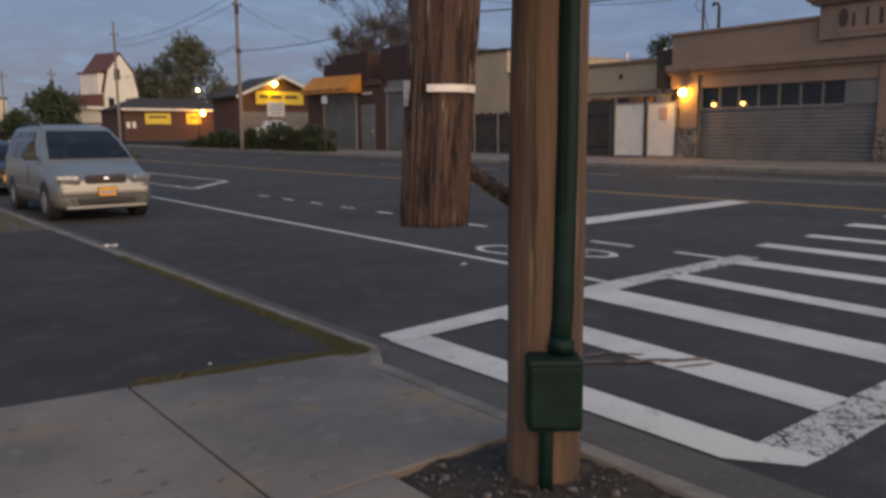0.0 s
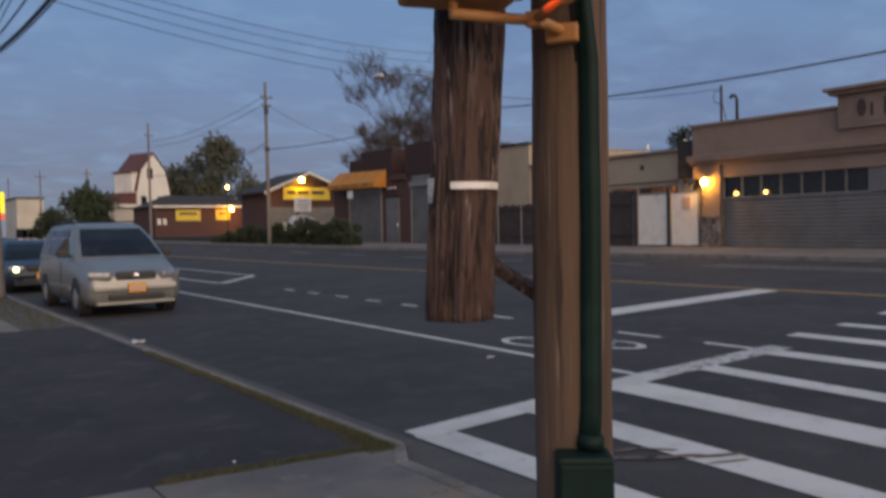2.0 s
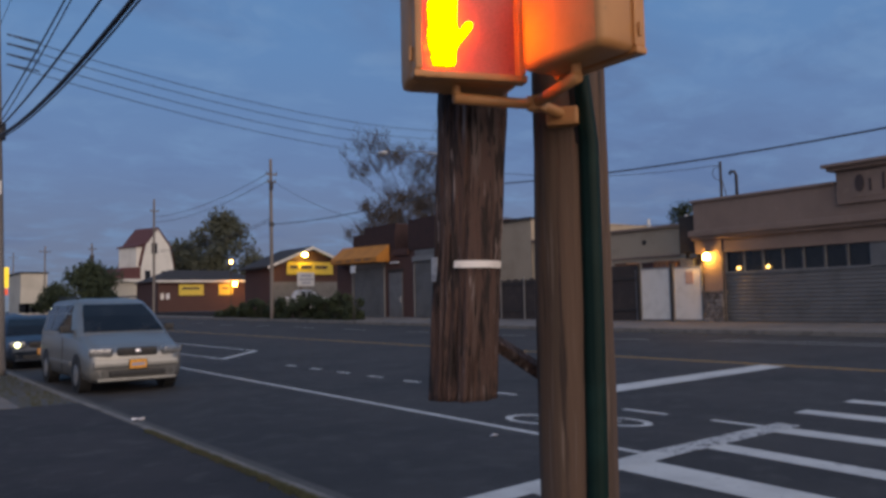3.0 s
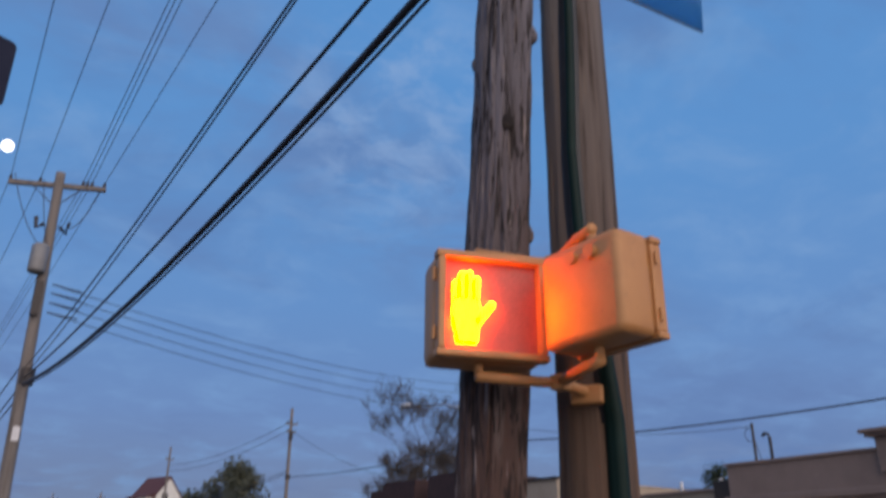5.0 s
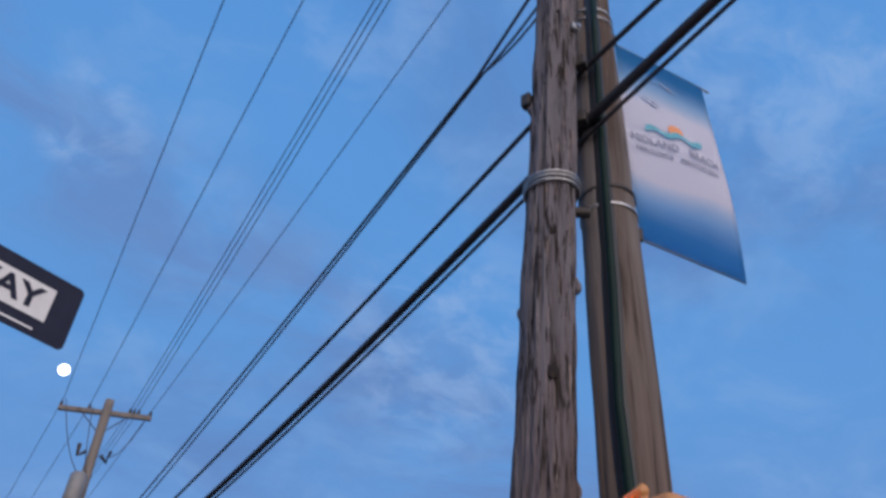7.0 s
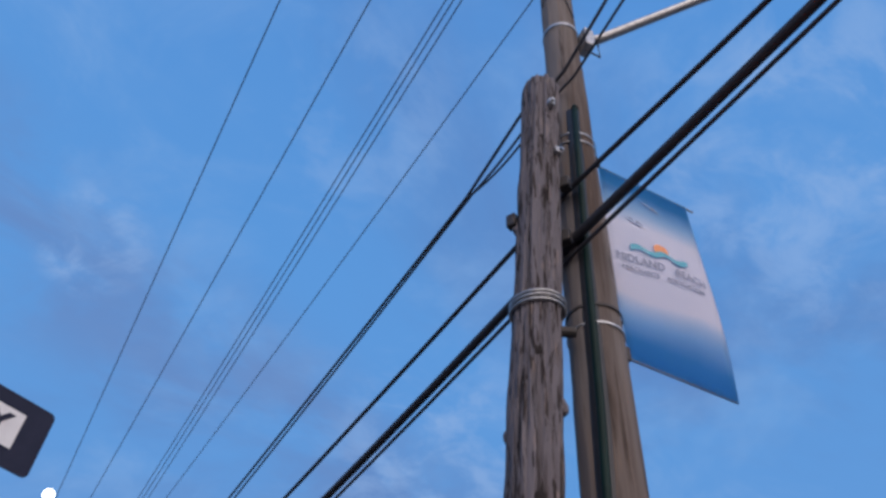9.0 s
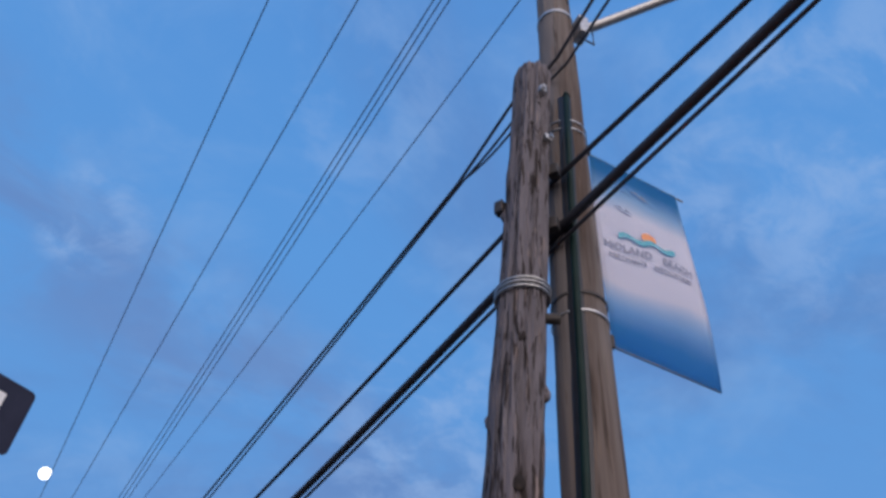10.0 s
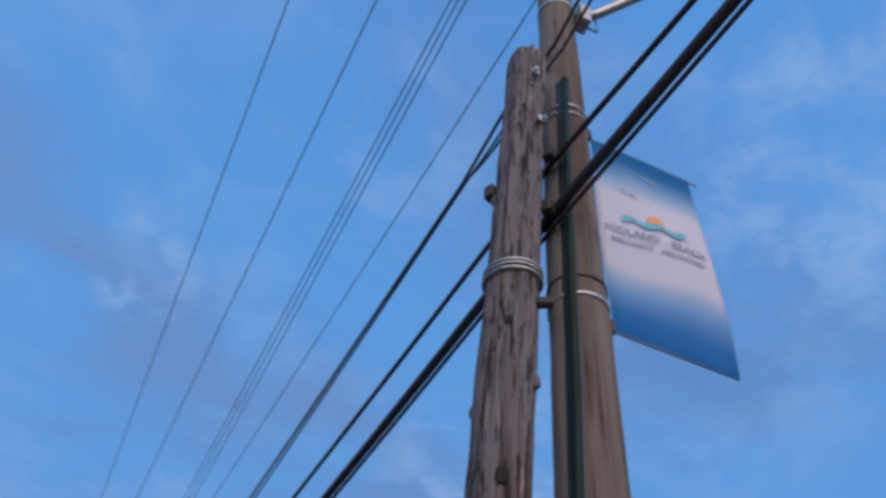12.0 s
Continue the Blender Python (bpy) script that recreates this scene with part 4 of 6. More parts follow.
# ---- pedestrian signals ----
def ped_signal(at, rz, lit, label):
    """Housing 0.42 wide and 0.40 high; local -y is its face, the origin lies at the face's lower middle."""
    t = thing("pedestrian_signal", at, label, "pedestrian signal", group="pedestrian signals on the pole", rz=rz)
    w, h, d = 0.42, 0.405, 0.19
    body = part("housing", box((0, 0.03 + d / 2, h / 2), (w, d, h), bevel=0.035), "signal_tan", t, smooth=True)
    frame_bm = bmesh.new()
    for c, s in (((0, 0, h - 0.014), (w + 0.012, 0.06, 0.028)), ((0, 0, 0.014), (w + 0.012, 0.06, 0.028)), ((-w / 2 + 0.014, 0, h / 2), (0.028, 0.06, h - 0.056)), ((w / 2 - 0.014, 0, h / 2), (0.028, 0.06, h - 0.056))):
        box(c, s, bevel=0.008, bm=frame_bm)
    door = part("door_frame", frame_bm, "signal_tan", t)
    part("lens", box((0, 0.018, h / 2), (w - 0.05, 0.012, h - 0.05)), "signal_lens", door, "lens panel with the symbol's red glow in its colour")
    for sx in (-1, 1):
        for z in (0.09, h - 0.09):
            part("hinge", tube([(sx * (w / 2 + 0.008), 0.012, z - 0.025), (sx * (w / 2 + 0.008), 0.012, z + 0.025)], 0.007, 8), "signal_tan", door)
    part("knockout", tube([(-0.08, 0.03 + d, h * 0.83), (-0.08, 0.03 + d + 0.022, h * 0.83)], 0.028, 16), "signal_tan", body)
    part("knockout", tube([(0.02, 0.03 + d, h * 0.84), (0.02, 0.03 + d + 0.018, h * 0.84)], 0.024, 16), "signal_tan", body)
    part("cable_loop", tube([(w / 2 + 0.005, 0.08, h * 0.78), (w / 2 + 0.035, 0.07, h * 0.72), (w / 2 + 0.035, 0.07, h * 0.52), (w / 2 + 0.005, 0.08, h * 0.46)], 0.007, 6), "cable", t, smooth=True)
    if lit:
        sym = bmesh.new()

        def blob(pts):
            lo = [sym.verts.new((x, 0.012, z)) for x, z in pts]
            hi = [sym.verts.new((x, -0.012, z)) for x, z in pts]
            sym.faces.new(hi)
            for i in range(len(pts)):
                sym.faces.new((lo[i], lo[(i + 1) % len(pts)], hi[(i + 1) % len(pts)], hi[i]))

        def finger(x0, z0, x1, z1, r):
            a = math.atan2(z1 - z0, x1 - x0)
            arc = [(x1 + r * math.cos(a + k), z1 + r * math.sin(a + k)) for k in (math.pi / 2 - math.pi * j / 8 for j in range(9))]
            blob([(x0 + r * math.cos(a + math.pi / 2), z0 + r * math.sin(a + math.pi / 2))] + arc + [(x0 + r * math.cos(a - math.pi / 2), z0 + r * math.sin(a - math.pi / 2))])

        x = -0.100
        blob([(x - 0.032, 0.058), (x + 0.040, 0.058), (x + 0.046, 0.115), (x + 0.052, 0.19), (x + 0.046, 0.225), (x - 0.051, 0.225), (x - 0.053, 0.16), (x - 0.040, 0.10)])
        finger(x - 0.042, 0.22, x - 0.043, 0.280, 0.0095)
        finger(x - 0.014, 0.22, x - 0.015, 0.317, 0.0102)
        finger(x + 0.014, 0.22, x + 0.015, 0.320, 0.0102)
        finger(x + 0.039, 0.22, x + 0.042, 0.300, 0.0095)
        finger(x + 0.040, 0.13, x + 0.098, 0.205, 0.0125)
        part("lit_symbol", sym, "led", door, "glowing orange raised palm symbol")
    return t


ped_signal((1.725, 2.235, 2.365), -20, True, "tan pedestrian signal box showing a lit orange stop symbol")
ped_signal((2.000, 1.865, 2.365), 90, False, "tan pedestrian signal box seen from behind, orange-lit").scale = (0.89, 0.86, 0.89)
bracket = thing("signal_bracket", (0, 0, 0), "tan pipe bracket that holds two signals to the poles", "bracket")
for z, s in ((2.795, 1), (2.315, -1)):
    part("pipe", tube([(1.70, 2.30, z), (1.95, 2.235, z), (2.02, 2.20, z)], 0.021, 12), "signal_tan", bracket, smooth=True)
    part("pipe", tube([(2.02, 2.20, z), (1.93, 1.98, z + 0.0), (1.89, 1.86, z)], 0.021, 12), "signal_tan", bracket, smooth=True)
    part("pipe", tube([(2.02, 2.20, z), (2.20, 2.26, z), (2.26, 2.29, z)], 0.022, 12), "signal_tan", bracket, smooth=True)
    part("elbow", box((2.02, 2.20, z), (0.065, 0.065, 0.06), 20, bevel=0.014), "signal_tan", bracket)
    part("nipple", tube([(1.72, 2.31, z), (1.72, 2.31, z - 0.05 * s)], 0.018, 10), "signal_tan", bracket)
    part("nipple", tube([(1.90, 1.875, z), (1.90, 1.875, z - 0.07 * s)], 0.018, 10), "signal_tan", bracket)
part("shoe", box((2.235, 2.275, 2.305), (0.07, 0.13, 0.075), 38, bevel=0.012), "signal_tan", bracket, "tan cast clamp on the pole")
part("top_pipe", tube([(1.93, 1.98, 2.80), (2.02, 2.0, 2.86), (2.2, 2.16, 2.88)], 0.022, 12), "signal_tan", bracket, smooth=True)
part("shoe", box((2.255, 2.285, 2.83), (0.05, 0.10, 0.14), 38, bevel=0.012), "signal_tan", bracket)

# ---- banner ----
banner = thing("street_banner", (2.490, 2.285, 4.478), "blue and white cloth banner hung on pole brackets", "banner", rz=-5)
bw, bh = 0.755, 1.72
cloth = bmesh.new()
nx, nz = 14, 26
front = [[cloth.verts.new((0.03 + bw * i / nx, 0.020 * math.sin(i / nx * 5 + j / nz * 3) * math.sin(3.1416 * j / nz) - 0.03 * math.sin(3.1416 * j / nz) * (i / nx), bh * j / nz)) for j in range(nz + 1)] for i in range(nx + 1)]
for i in range(nx):
    for j in range(nz):
        cloth.faces.new((front[i][j], front[i + 1][j], front[i + 1][j + 1], front[i][j + 1]))
ex = bmesh.ops.solidify(cloth, geom=list(cloth.faces), thickness=0.004)
part("cloth", cloth, "banner", banner, smooth=True)
for z, e in ((0.008, 0.03), (bh - 0.008, 0.10)):
    part("rod", tube([(-0.03, 0.006, z), (bw + e, 0.006, z)], 0.007, 8), "grey_steel", banner)
    part("rod_clamp", box((-0.01, 0, z), (0.06, 0.07, 0.09), bevel=0.01), "dark_steel", banner)
FACE = pose(0, 0, 0, 90, 0, 0)


def cloth_y(x, z):
    i, j = (x - 0.03) / bw, z / bh
    return 0.020 * math.sin(i * 5 + j * 3) * math.sin(3.1416 * j) - 0.03 * math.sin(3.1416 * j) * i - 0.012


for word, size, x, z in (("MIDLAND", 0.086, 0.235, 0.855), ("BEACH", 0.086, 0.600, 0.855), ("MERCHANTS", 0.050, 0.225, 0.765), ("ASSOCIATION", 0.050, 0.545, 0.765)):
    letters(word, size, "ink", banner, Matrix.Translation((x, 0.0, z)) @ FACE, squeeze=0.88, drape=cloth_y)


def decal(pts, mat, name, y=0.0):
    bm = bmesh.new()
    bm.faces.new([bm.verts.new((x, cloth_y(x, z) - y, z)) for x, z in pts])
    return part(name, bm, mat, banner)


decal([(0.40 + 0.055 * math.cos(a), 1.015 + 0.05 * math.sin(a)) for a in (6.2832 * k / 20 for k in range(20))], "sun_print", "printed_sun")
decal([(0.18 + 0.42 * k / 18, 0.985 + 0.018 * math.sin(k * 0.8)) for k in range(19)] + [(0.60 - 0.42 * k / 18, 0.945 + 0.018 * math.sin(k * 0.8 + 2)) for k in range(19)], "teal_print", "printed_wave", 0.002)
for cx, cz, w in ((0.24, 1.22, 0.07), (0.40, 1.45, 0.075)):
    decal([(cx - w, cz + 0.025), (cx - 0.02, cz + 0.03), (cx, cz), (cx + 0.02, cz + 0.02), (cx + w, cz - 0.03), (cx + 0.01, cz - 0.012), (cx - 0.03, cz + 0.012)], "grey_print", "printed_gull")

# ---- one-way sign ----
way = thing("one_way_sign", (0.066, 2.82, 3.378), "black and white one way sign on a steel post", "traffic sign", rz=20)
# origin at the plate's upper right corner; the plate runs back along local -x
bm = bmesh.new()
corner = [(cx + 0.022 * math.cos(a), cy + 0.022 * math.sin(a)) for cx, cy, q in ((-0.878, -0.238, 2), (-0.022, -0.238, 3), (-0.022, -0.022, 0), (-0.878, -0.022, 1)) for a in (math.pi / 2 * (q + k / 4) for k in range(5))]
prism(corner, -0.0015, 0.0015, bm)
bmesh.ops.transform(bm, matrix=FACE, verts=bm.verts)
plate = part("plate", bm, "navy", way)
bm = bmesh.new()
prism([(-0.88, -0.127), (-0.72, -0.02), (-0.72, -0.058), (-0.098, -0.058), (-0.098, -0.192), (-0.72, -0.192), (-0.72, -0.233)], 0.002, 0.004, bm)
bmesh.ops.transform(bm, matrix=FACE, verts=bm.verts)
part("arrow", bm, "sign_white", plate, "white arrow")
letters("ONE WAY", 0.118, "navy", plate, Matrix.Translation((-0.448, -0.0055, -0.127)) @ FACE, 0.001, squeeze=1.12, bold=0.0035)
part("maker_mark", box((-0.25, -0.003, -0.234), (0.25, 0.002, 0.008)), "sign_white", plate)
part("post", tube([(-0.45, 0.035, -3.315), (-0.45, 0.035, -0.01)], 0.028, 10), "steel", way)

# ---- pole along the near kerb with crossarm ----
L0, L1 = (2.66, 21.7, 0.0), (2.38, 21.62, 11.5)
left_pole = thing("utility_pole", (0, 0, 0), "grey-brown timber utility pole with crossarm and transformer", "utility pole")
part("shaft", timber(L0, L1, 0.17, 0.12, 0.008, 13.0, seg=24, step=0.2), "grey_wood", left_pole, smooth=True)
part("crossarm", box((2.37, 21.68, 11.15), (2.45, 0.11, 0.13), -23, bevel=0.012), "grey_wood", left_pole)
for sx in (-1, 1):
    part("arm_brace", tube([(2.37 + sx * 0.55, 21.66 - sx * 0.233, 11.08), (2.38 + sx * 0.06, 21.60, 10.55)], 0.015, 6), "dark_steel", left_pole)
def arm_y(x):
    return 21.68 - 0.424 * (x - 2.37)


for x in (1.27, 1.95, 2.95, 3.05, 3.16, 3.45):
    part("insulator", tube([(x, arm_y(x), 11.2), (x, arm_y(x), 11.28), (x, arm_y(x), 11.30), (x, arm_y(x), 11.36)], [0.02, 0.05, 0.035, 0.03], 10), "dark_steel", left_pole, smooth=True)
for sx in (-1, 1):
    part("cutout", tube([(2.40 + sx * 0.20, 21.45, 9.9), (2.40 + sx * 0.36, 21.42, 9.75), (2.40 + sx * 0.40, 21.42, 10.05)], 0.055, 8), "dark_steel", left_pole, smooth=True)
can = bmesh.new()
tube([(2.25, 21.40, 8.55), (2.25, 21.40, 8.6), (2.25, 21.40, 9.25), (2.25, 21.40, 9.32)], [0.19, 0.21, 0.21, 0.15], 18, can)
part("transformer", can, "grey_steel", left_pole, "grey steel transformer can", smooth=True)
part("splice_box", box((2.40, 21.42, 7.9), (0.18, 0.16, 0.9), bevel=0.02), "dark_steel", left_pole)
part("band", tube([(2.56, 21.66, 5.75), (2.56, 21.66, 6.15)], 0.185, 14), "dark_steel", left_pole)
for i, (a, b, s) in enumerate((((1.3, 21.5, 11.15), (2.2, 21.45, 9.3), 0.25), ((2.0, 21.5, 11.15), (2.4, 21.45, 9.3), 0.2), ((3.4, 21.5, 11.15), (2.75, 21.45, 9.9), 0.3))):
    part("jumper", tube(sagging(a, b, s, 8), 0.012, 5), "cable", left_pole, smooth=True)
part("tag_plate", box((2.56, 21.47, 4.55), (0.16, 0.02, 0.34), bevel=0.004), "sign_white", left_pole)

# ---- overhead lines ----
def wire(name, pts, r, label, seg=6):
    return tagged(part(name, tube(pts, r, seg), "cable", smooth=True), label, "overhead wire", group="overhead wires")


def span(a, stub_at, sag, r, label, beyond=(2.2, -22, 6.0), sag2=0.5):
    pts = sagging(a, stub_at, sag, 24)[:-1] + sagging(stub_at, beyond, sag2, 20)
    return wire("overhead_cable", pts, r, label)


HANG = (2.19, 2.30)
span((2.50, 21.5, 5.90), (*HANG, 5.66), 0.30, 0.019, "thick black overhead cable past the poles", (2.2, -22, 6.0), 0.45)
span((2.50, 21.5, 5.75), (*HANG, 5.20), 0.48, 0.034, "thick black overhead cable bundle past the poles", (2.2, -22, 5.9), 0.03)
span((2.50, 21.5, 5.68), (*HANG, 5.085), 0.48, 0.014, "black overhead cable lashed under the bundle", (2.22, -22, 5.8), 0.03)
SPLICE = (2.21, 3.5, 6.84)
wire("service_cable", sagging((2.50, 21.5, 6.2), SPLICE, 0.24, 22) + [(2.20, 2.70, 7.10), (2.19, 2.30, 6.98), (2.19, 2.16, 6.99), (2.19, 1.64, 7.27), (2.4, -8.0, 12.6)], 0.014, "black twisted service cable on the poles")
wire("service_cable", sagging((2.58, 21.5, 6.10), (2.215, 3.48, 6.80), 0.25, 22) + sagging((2.21, 3.40, 6.80), (2.20, 2.62, 6.86), 0.03, 6) + [(2.19, 2.08, 6.78), (2.19, 1.50, 7.02), (2.4, -8.0, 11.0)], 0.011, "black twisted service cable on the poles")
wire("drop_wire", sagging(SPLICE, (2.19, 2.66, 6.70), 0.06, 8), 0.010, "loose black wire drooping at the old pole's top")
for x0, (x1, y1), z in ((1.27, (0.32, 5.24), 11.36), (1.95, (1.30, 4.57), 11.36), (2.95, (2.11, 4.02), 11.36), (3.05, (2.19, 3.97), 11.36), (3.16, (2.28, 3.91), 11.36), (3.45, (3.03, 3.40), 11.36)):
    a = Vector((x0, arm_y(x0), z))
    b = Vector((x1, y1, 11.36))
    wire("power_line", sagging(a, b, 0.12, 14) + [b + (b - a).normalized() * 26 + Vector((0, 0, 1.2))], 0.0085, "thin black power line high above the street")
    back = a + Vector(((x0 - 2.4) * 0.2, 45, 0.4))
    wire("power_line", sagging(a, back, 0.7, 14), 0.0085, "thin black power line running along the street")
for z, zz in ((8.35, 10.75), (8.12, 10.3), (7.86, 9.8), (7.6, 9.3)):
    wire("service_line", sagging((2.75, 21.55, z), (25.0, 32.5, zz - 0.25), 0.55, 26), 0.011, "black service line across the street")
    wire("line_sleeve", [(2.72, 21.53, z), (3.5, 21.91, z + 0.05)], 0.020, "thick black sleeve at the line's end")
for z in (5.7, 6.0, 6.7):
    wire("overhead_cable", sagging((2.6, 21.7, z), (2.6, 66, z + 0.2), 0.8, 16), 0.018, "black cable along the near kerb")


# ---- buildings across the street ----
def wall_box(name, x0, x1, y0, y1, z0, z1, mat, parent, label="", bevel=0.015):
    return part(name, box(((x0 + x1) / 2, (y0 + y1) / 2, (z0 + z1) / 2), (abs(x1 - x0), abs(y1 - y0), abs(z1 - z0)), bevel=bevel), mat, parent, label)


def corrugated(x, y0, y1, z0, z1, pitch, depth):
    """Roll-down shutter curtain facing -x: rounded slats, one above another."""
    bm = bmesh.new()
    n = max(1, int((z1 - z0) / pitch))
    prof = []
    for i in range(n):
        z = z0 + (z1 - z0) * i / n
        h = (z1 - z0) / n
        prof += [(x, z + 0.02 * h), (x - depth, z + 0.25 * h), (x - depth, z + 0.7 * h), (x, z + 0.97 * h)]
    rows = [[bm.verts.new((px, y, pz)) for px, pz in prof] for y in (y0, y1)]
    for k in range(len(prof) - 1):
        bm.faces.new((rows[0][k], rows[1][k], rows[1][k + 1], rows[0][k + 1]))
    box((x + 0.03, (y0 + y1) / 2, (z0 + z1) / 2), (0.04, y1 - y0, z1 - z0), bm=bm)
    return bm


# the wide storefront with the long shutter
b0 = ground_z(WALL, 17) + 0.15
shop = thing("storefront_building", (0, 0, 0), "tan stucco storefront with a long grey roll shutter", "building")
wall_box("upper_wall", WALL, WALL + 14, 8.0, 21.65, 3.46, 5.78, "stucco", shop)
wall_box("side_wall", WALL + 0.25, WALL + 14, 20.3, 21.55, b0 - 0.5, 3.46, "stucco", shop)
wall_box("back_wall", WALL + 0.32, WALL + 14, 8.0, 20.3, b0 - 0.5, 3.45, "roof_dark", shop)
wall_box("ledge", WALL - 0.34, WALL + 0.05, 8.0, 21.75, 4.20, 4.48, "stucco", shop, bevel=0.05)
wall_box("ledge", WALL - 0.20, WALL + 0.05, 8.0, 21.70, 4.05, 4.20, "stucco", shop, bevel=0.03)
wall_box("coping", WALL - 0.10, WALL + 0.4, 15.2, 21.75, 5.75, 5.87, "stucco", shop, bevel=0.02)
wall_box("sign_parapet", WALL - 0.12, WALL + 0.6, 8.0, 15.1, 4.95, 6.42, "stucco", shop)
wall_box("cornice", WALL - 0.34, WALL + 0.7, 7.9, 15.35, 6.22, 6.36, "stucco", shop, bevel=0.03)
wall_box("cornice", WALL - 0.48, WALL + 0.7, 7.8, 15.5, 6.36, 6.50, "stucco", shop, bevel=0.03)
sign = part("sign_panel", box((WALL - 0.13, 12.0, 5.62), (0.03, 5.0, 0.95), bevel=0.01), "stucco", shop, "tan sign panel with dark raised letter shapes")
for i, (kind, w, h) in enumerate((("disc", 0.34, 0.66), ("stem", 0.09, 0.46), ("stem", 0.09, 0.62), ("stem", 0.12, 0.56), ("disc", 0.40, 0.42), ("disc", 0.34, 0.42), ("stem", 0.12, 0.42), ("disc", 0.34, 0.42))):
    yc, zc = 14.2 - 0.48 * i + (0.1 if kind == "stem" else 0), 5.34 + h / 2
    if kind == "disc":
        bmd = tube([(0, 0, 0), (-0.03, 0, 0)], 0.5, 18)
        bmesh.ops.scale(bmd, verts=bmd.verts, vec=(1, w, h))
        bmesh.ops.translate(bmd, verts=bmd.verts, vec=(WALL - 0.147, yc, zc))
    else:
        bmd = box((WALL - 0.165, yc, zc), (0.03, w, h), bevel=0.01)
    part("letter_shape", bmd, "dark_letter", sign)
wall_box("pier", WALL - 0.05, WALL + 0.4, 20.25, 21.15, 1.76, 4.05, "stucco", shop)
wall_box("pier_cap", WALL - 0.22, WALL + 0.3, 20.15, 21.25, 1.68, 1.80, "stone_pier", shop)
stone_rnd = random.Random(17)
for yy0, yy1 in ((20.2, 21.2), (12.0, 12.85)):
    z = b0 - 0.05
    while z < 1.66:
        h = stone_rnd.uniform(0.16, 0.30)
        y = yy0
        while y < yy1 - 0.05:
            w = min(stone_rnd.uniform(0.2, 0.42), yy1 - y)
            part("stone", box((WALL - 0.02 + stone_rnd.uniform(-0.02, 0.02), y + w / 2, min(z + h / 2, 1.6)), (0.30, w - 0.02, h - 0.02), bevel=0.03), "stone_pier", shop)
            y += w
        z += h
wall_box("pier", WALL - 0.05, WALL + 0.4, 12.0, 12.85, 1.68, 4.05, "stucco", shop)
wall_box("fascia", WALL + 0.02, WALL + 0.35, 12.85, 20.25, 3.47, 4.06, "shutter", shop, "plain grey fascia above the panes")
part("shutter", corrugated(WALL + 0.18, 12.87, 20.23, b0, 2.56, 0.15, 0.045), "shutter", shop, "grey corrugated steel roll shutter, closed")
wall_box("shutter_head", WALL + 0.08, WALL + 0.22, 12.87, 14.05, 2.56, 3.47, "shutter", shop)
for i in range(7):
    y1 = 20.15 - 0.875 * i
    win = wall_box("pane", WALL + 0.20, WALL + 0.23, y1 - 0.80, y1, 2.60, 3.44, "glass", shop, bevel=0.0)
    for ya in (y1 - 0.86, y1 - 0.0):
        wall_box("mullion", WALL + 0.12, WALL + 0.21, ya, ya + 0.06, 2.57, 3.47, "grey_steel", win, bevel=0.006)
wall_box("sill", WALL + 0.08, WALL + 0.24, 14.05, 20.23, 2.53, 2.60, "grey_steel", shop)
part("downpipe", tube([(WALL - 0.02, 20.22, b0), (WALL - 0.02, 20.22, 4.0)], 0.035, 8), "dark_steel", shop)


def bulb(name, c, r, mat, label, scale=(1, 1, 1)):
    b = bmesh.new()
    bmesh.ops.create_icosphere(b, subdivisions=2, radius=r)
    bmesh.ops.scale(b, verts=b.verts, vec=scale)
    bmesh.ops.translate(b, verts=b.verts, vec=c)
    return b


lamp = thing("wall_lamp", (WALL - 0.05, 20.88, 3.30), "glowing amber wall lamp on the stucco pier", "wall lamp")
part("bulb", bulb("bulb", (-0.20, 0, 0), 0.15, "lamp_warm", ""), "lamp_warm", lamp, "lit amber bulb", smooth=True)
part("bracket", tube([(0, 0, 0.15), (-0.10, 0, 0.28), (-0.20, 0, 0.18)], 0.02, 6), "dark_steel", lamp)
part("cap", tube([(-0.20, 0, 0.14), (-0.20, 0, 0.22)], [0.17, 0.05], 12), "dark_steel", lamp)
for y in (19.55, 18.2):
    il = thing("pendant_lamp", (WALL + 0.10, y, 2.74), "small lit pendant lamp at the shop pane", "lamp", group="lamps in the shop panes")
    part("bulb", bulb("bulb", (0, 0, 0), 0.075, "", "", (0.6, 1.4, 1)), "lamp_inside", il, smooth=True)
    part("hanger", tube([(0.04, 0, 0.05), (0.04, 0, 0.6)], 0.008, 5), "dark_steel", il)

mast = thing("service_mast", (32.0, 21.2, 5.85), "dark steel roof mast with a bent vent pipe", "mast")
part("mast_pipe", tube([(0, 0.3, 0), (0, 0.3, 1.95)], 0.06, 8), "dark_steel", mast)
part("gooseneck", tube([(0, -0.5, 0), (0, -0.5, 1.2), (0, -0.42, 1.38), (0, -0.25, 1.42), (0, -0.16, 1.3)], 0.07, 8), "dark_steel", mast, smooth=True)
part("drip_loop", tube([(0, 0.3, 1.75), (0, 0.62, 1.7), (0, 0.75, 1.45), (0, 0.6, 1.2), (0, 0.34, 1.1)], 0.018, 6), "cable", mast, smooth=True)
part("stay", tube([(0.02, 0.3, 1.3), (0.5, 0.3, 0.1)], 0.02, 6), "dark_steel", mast)

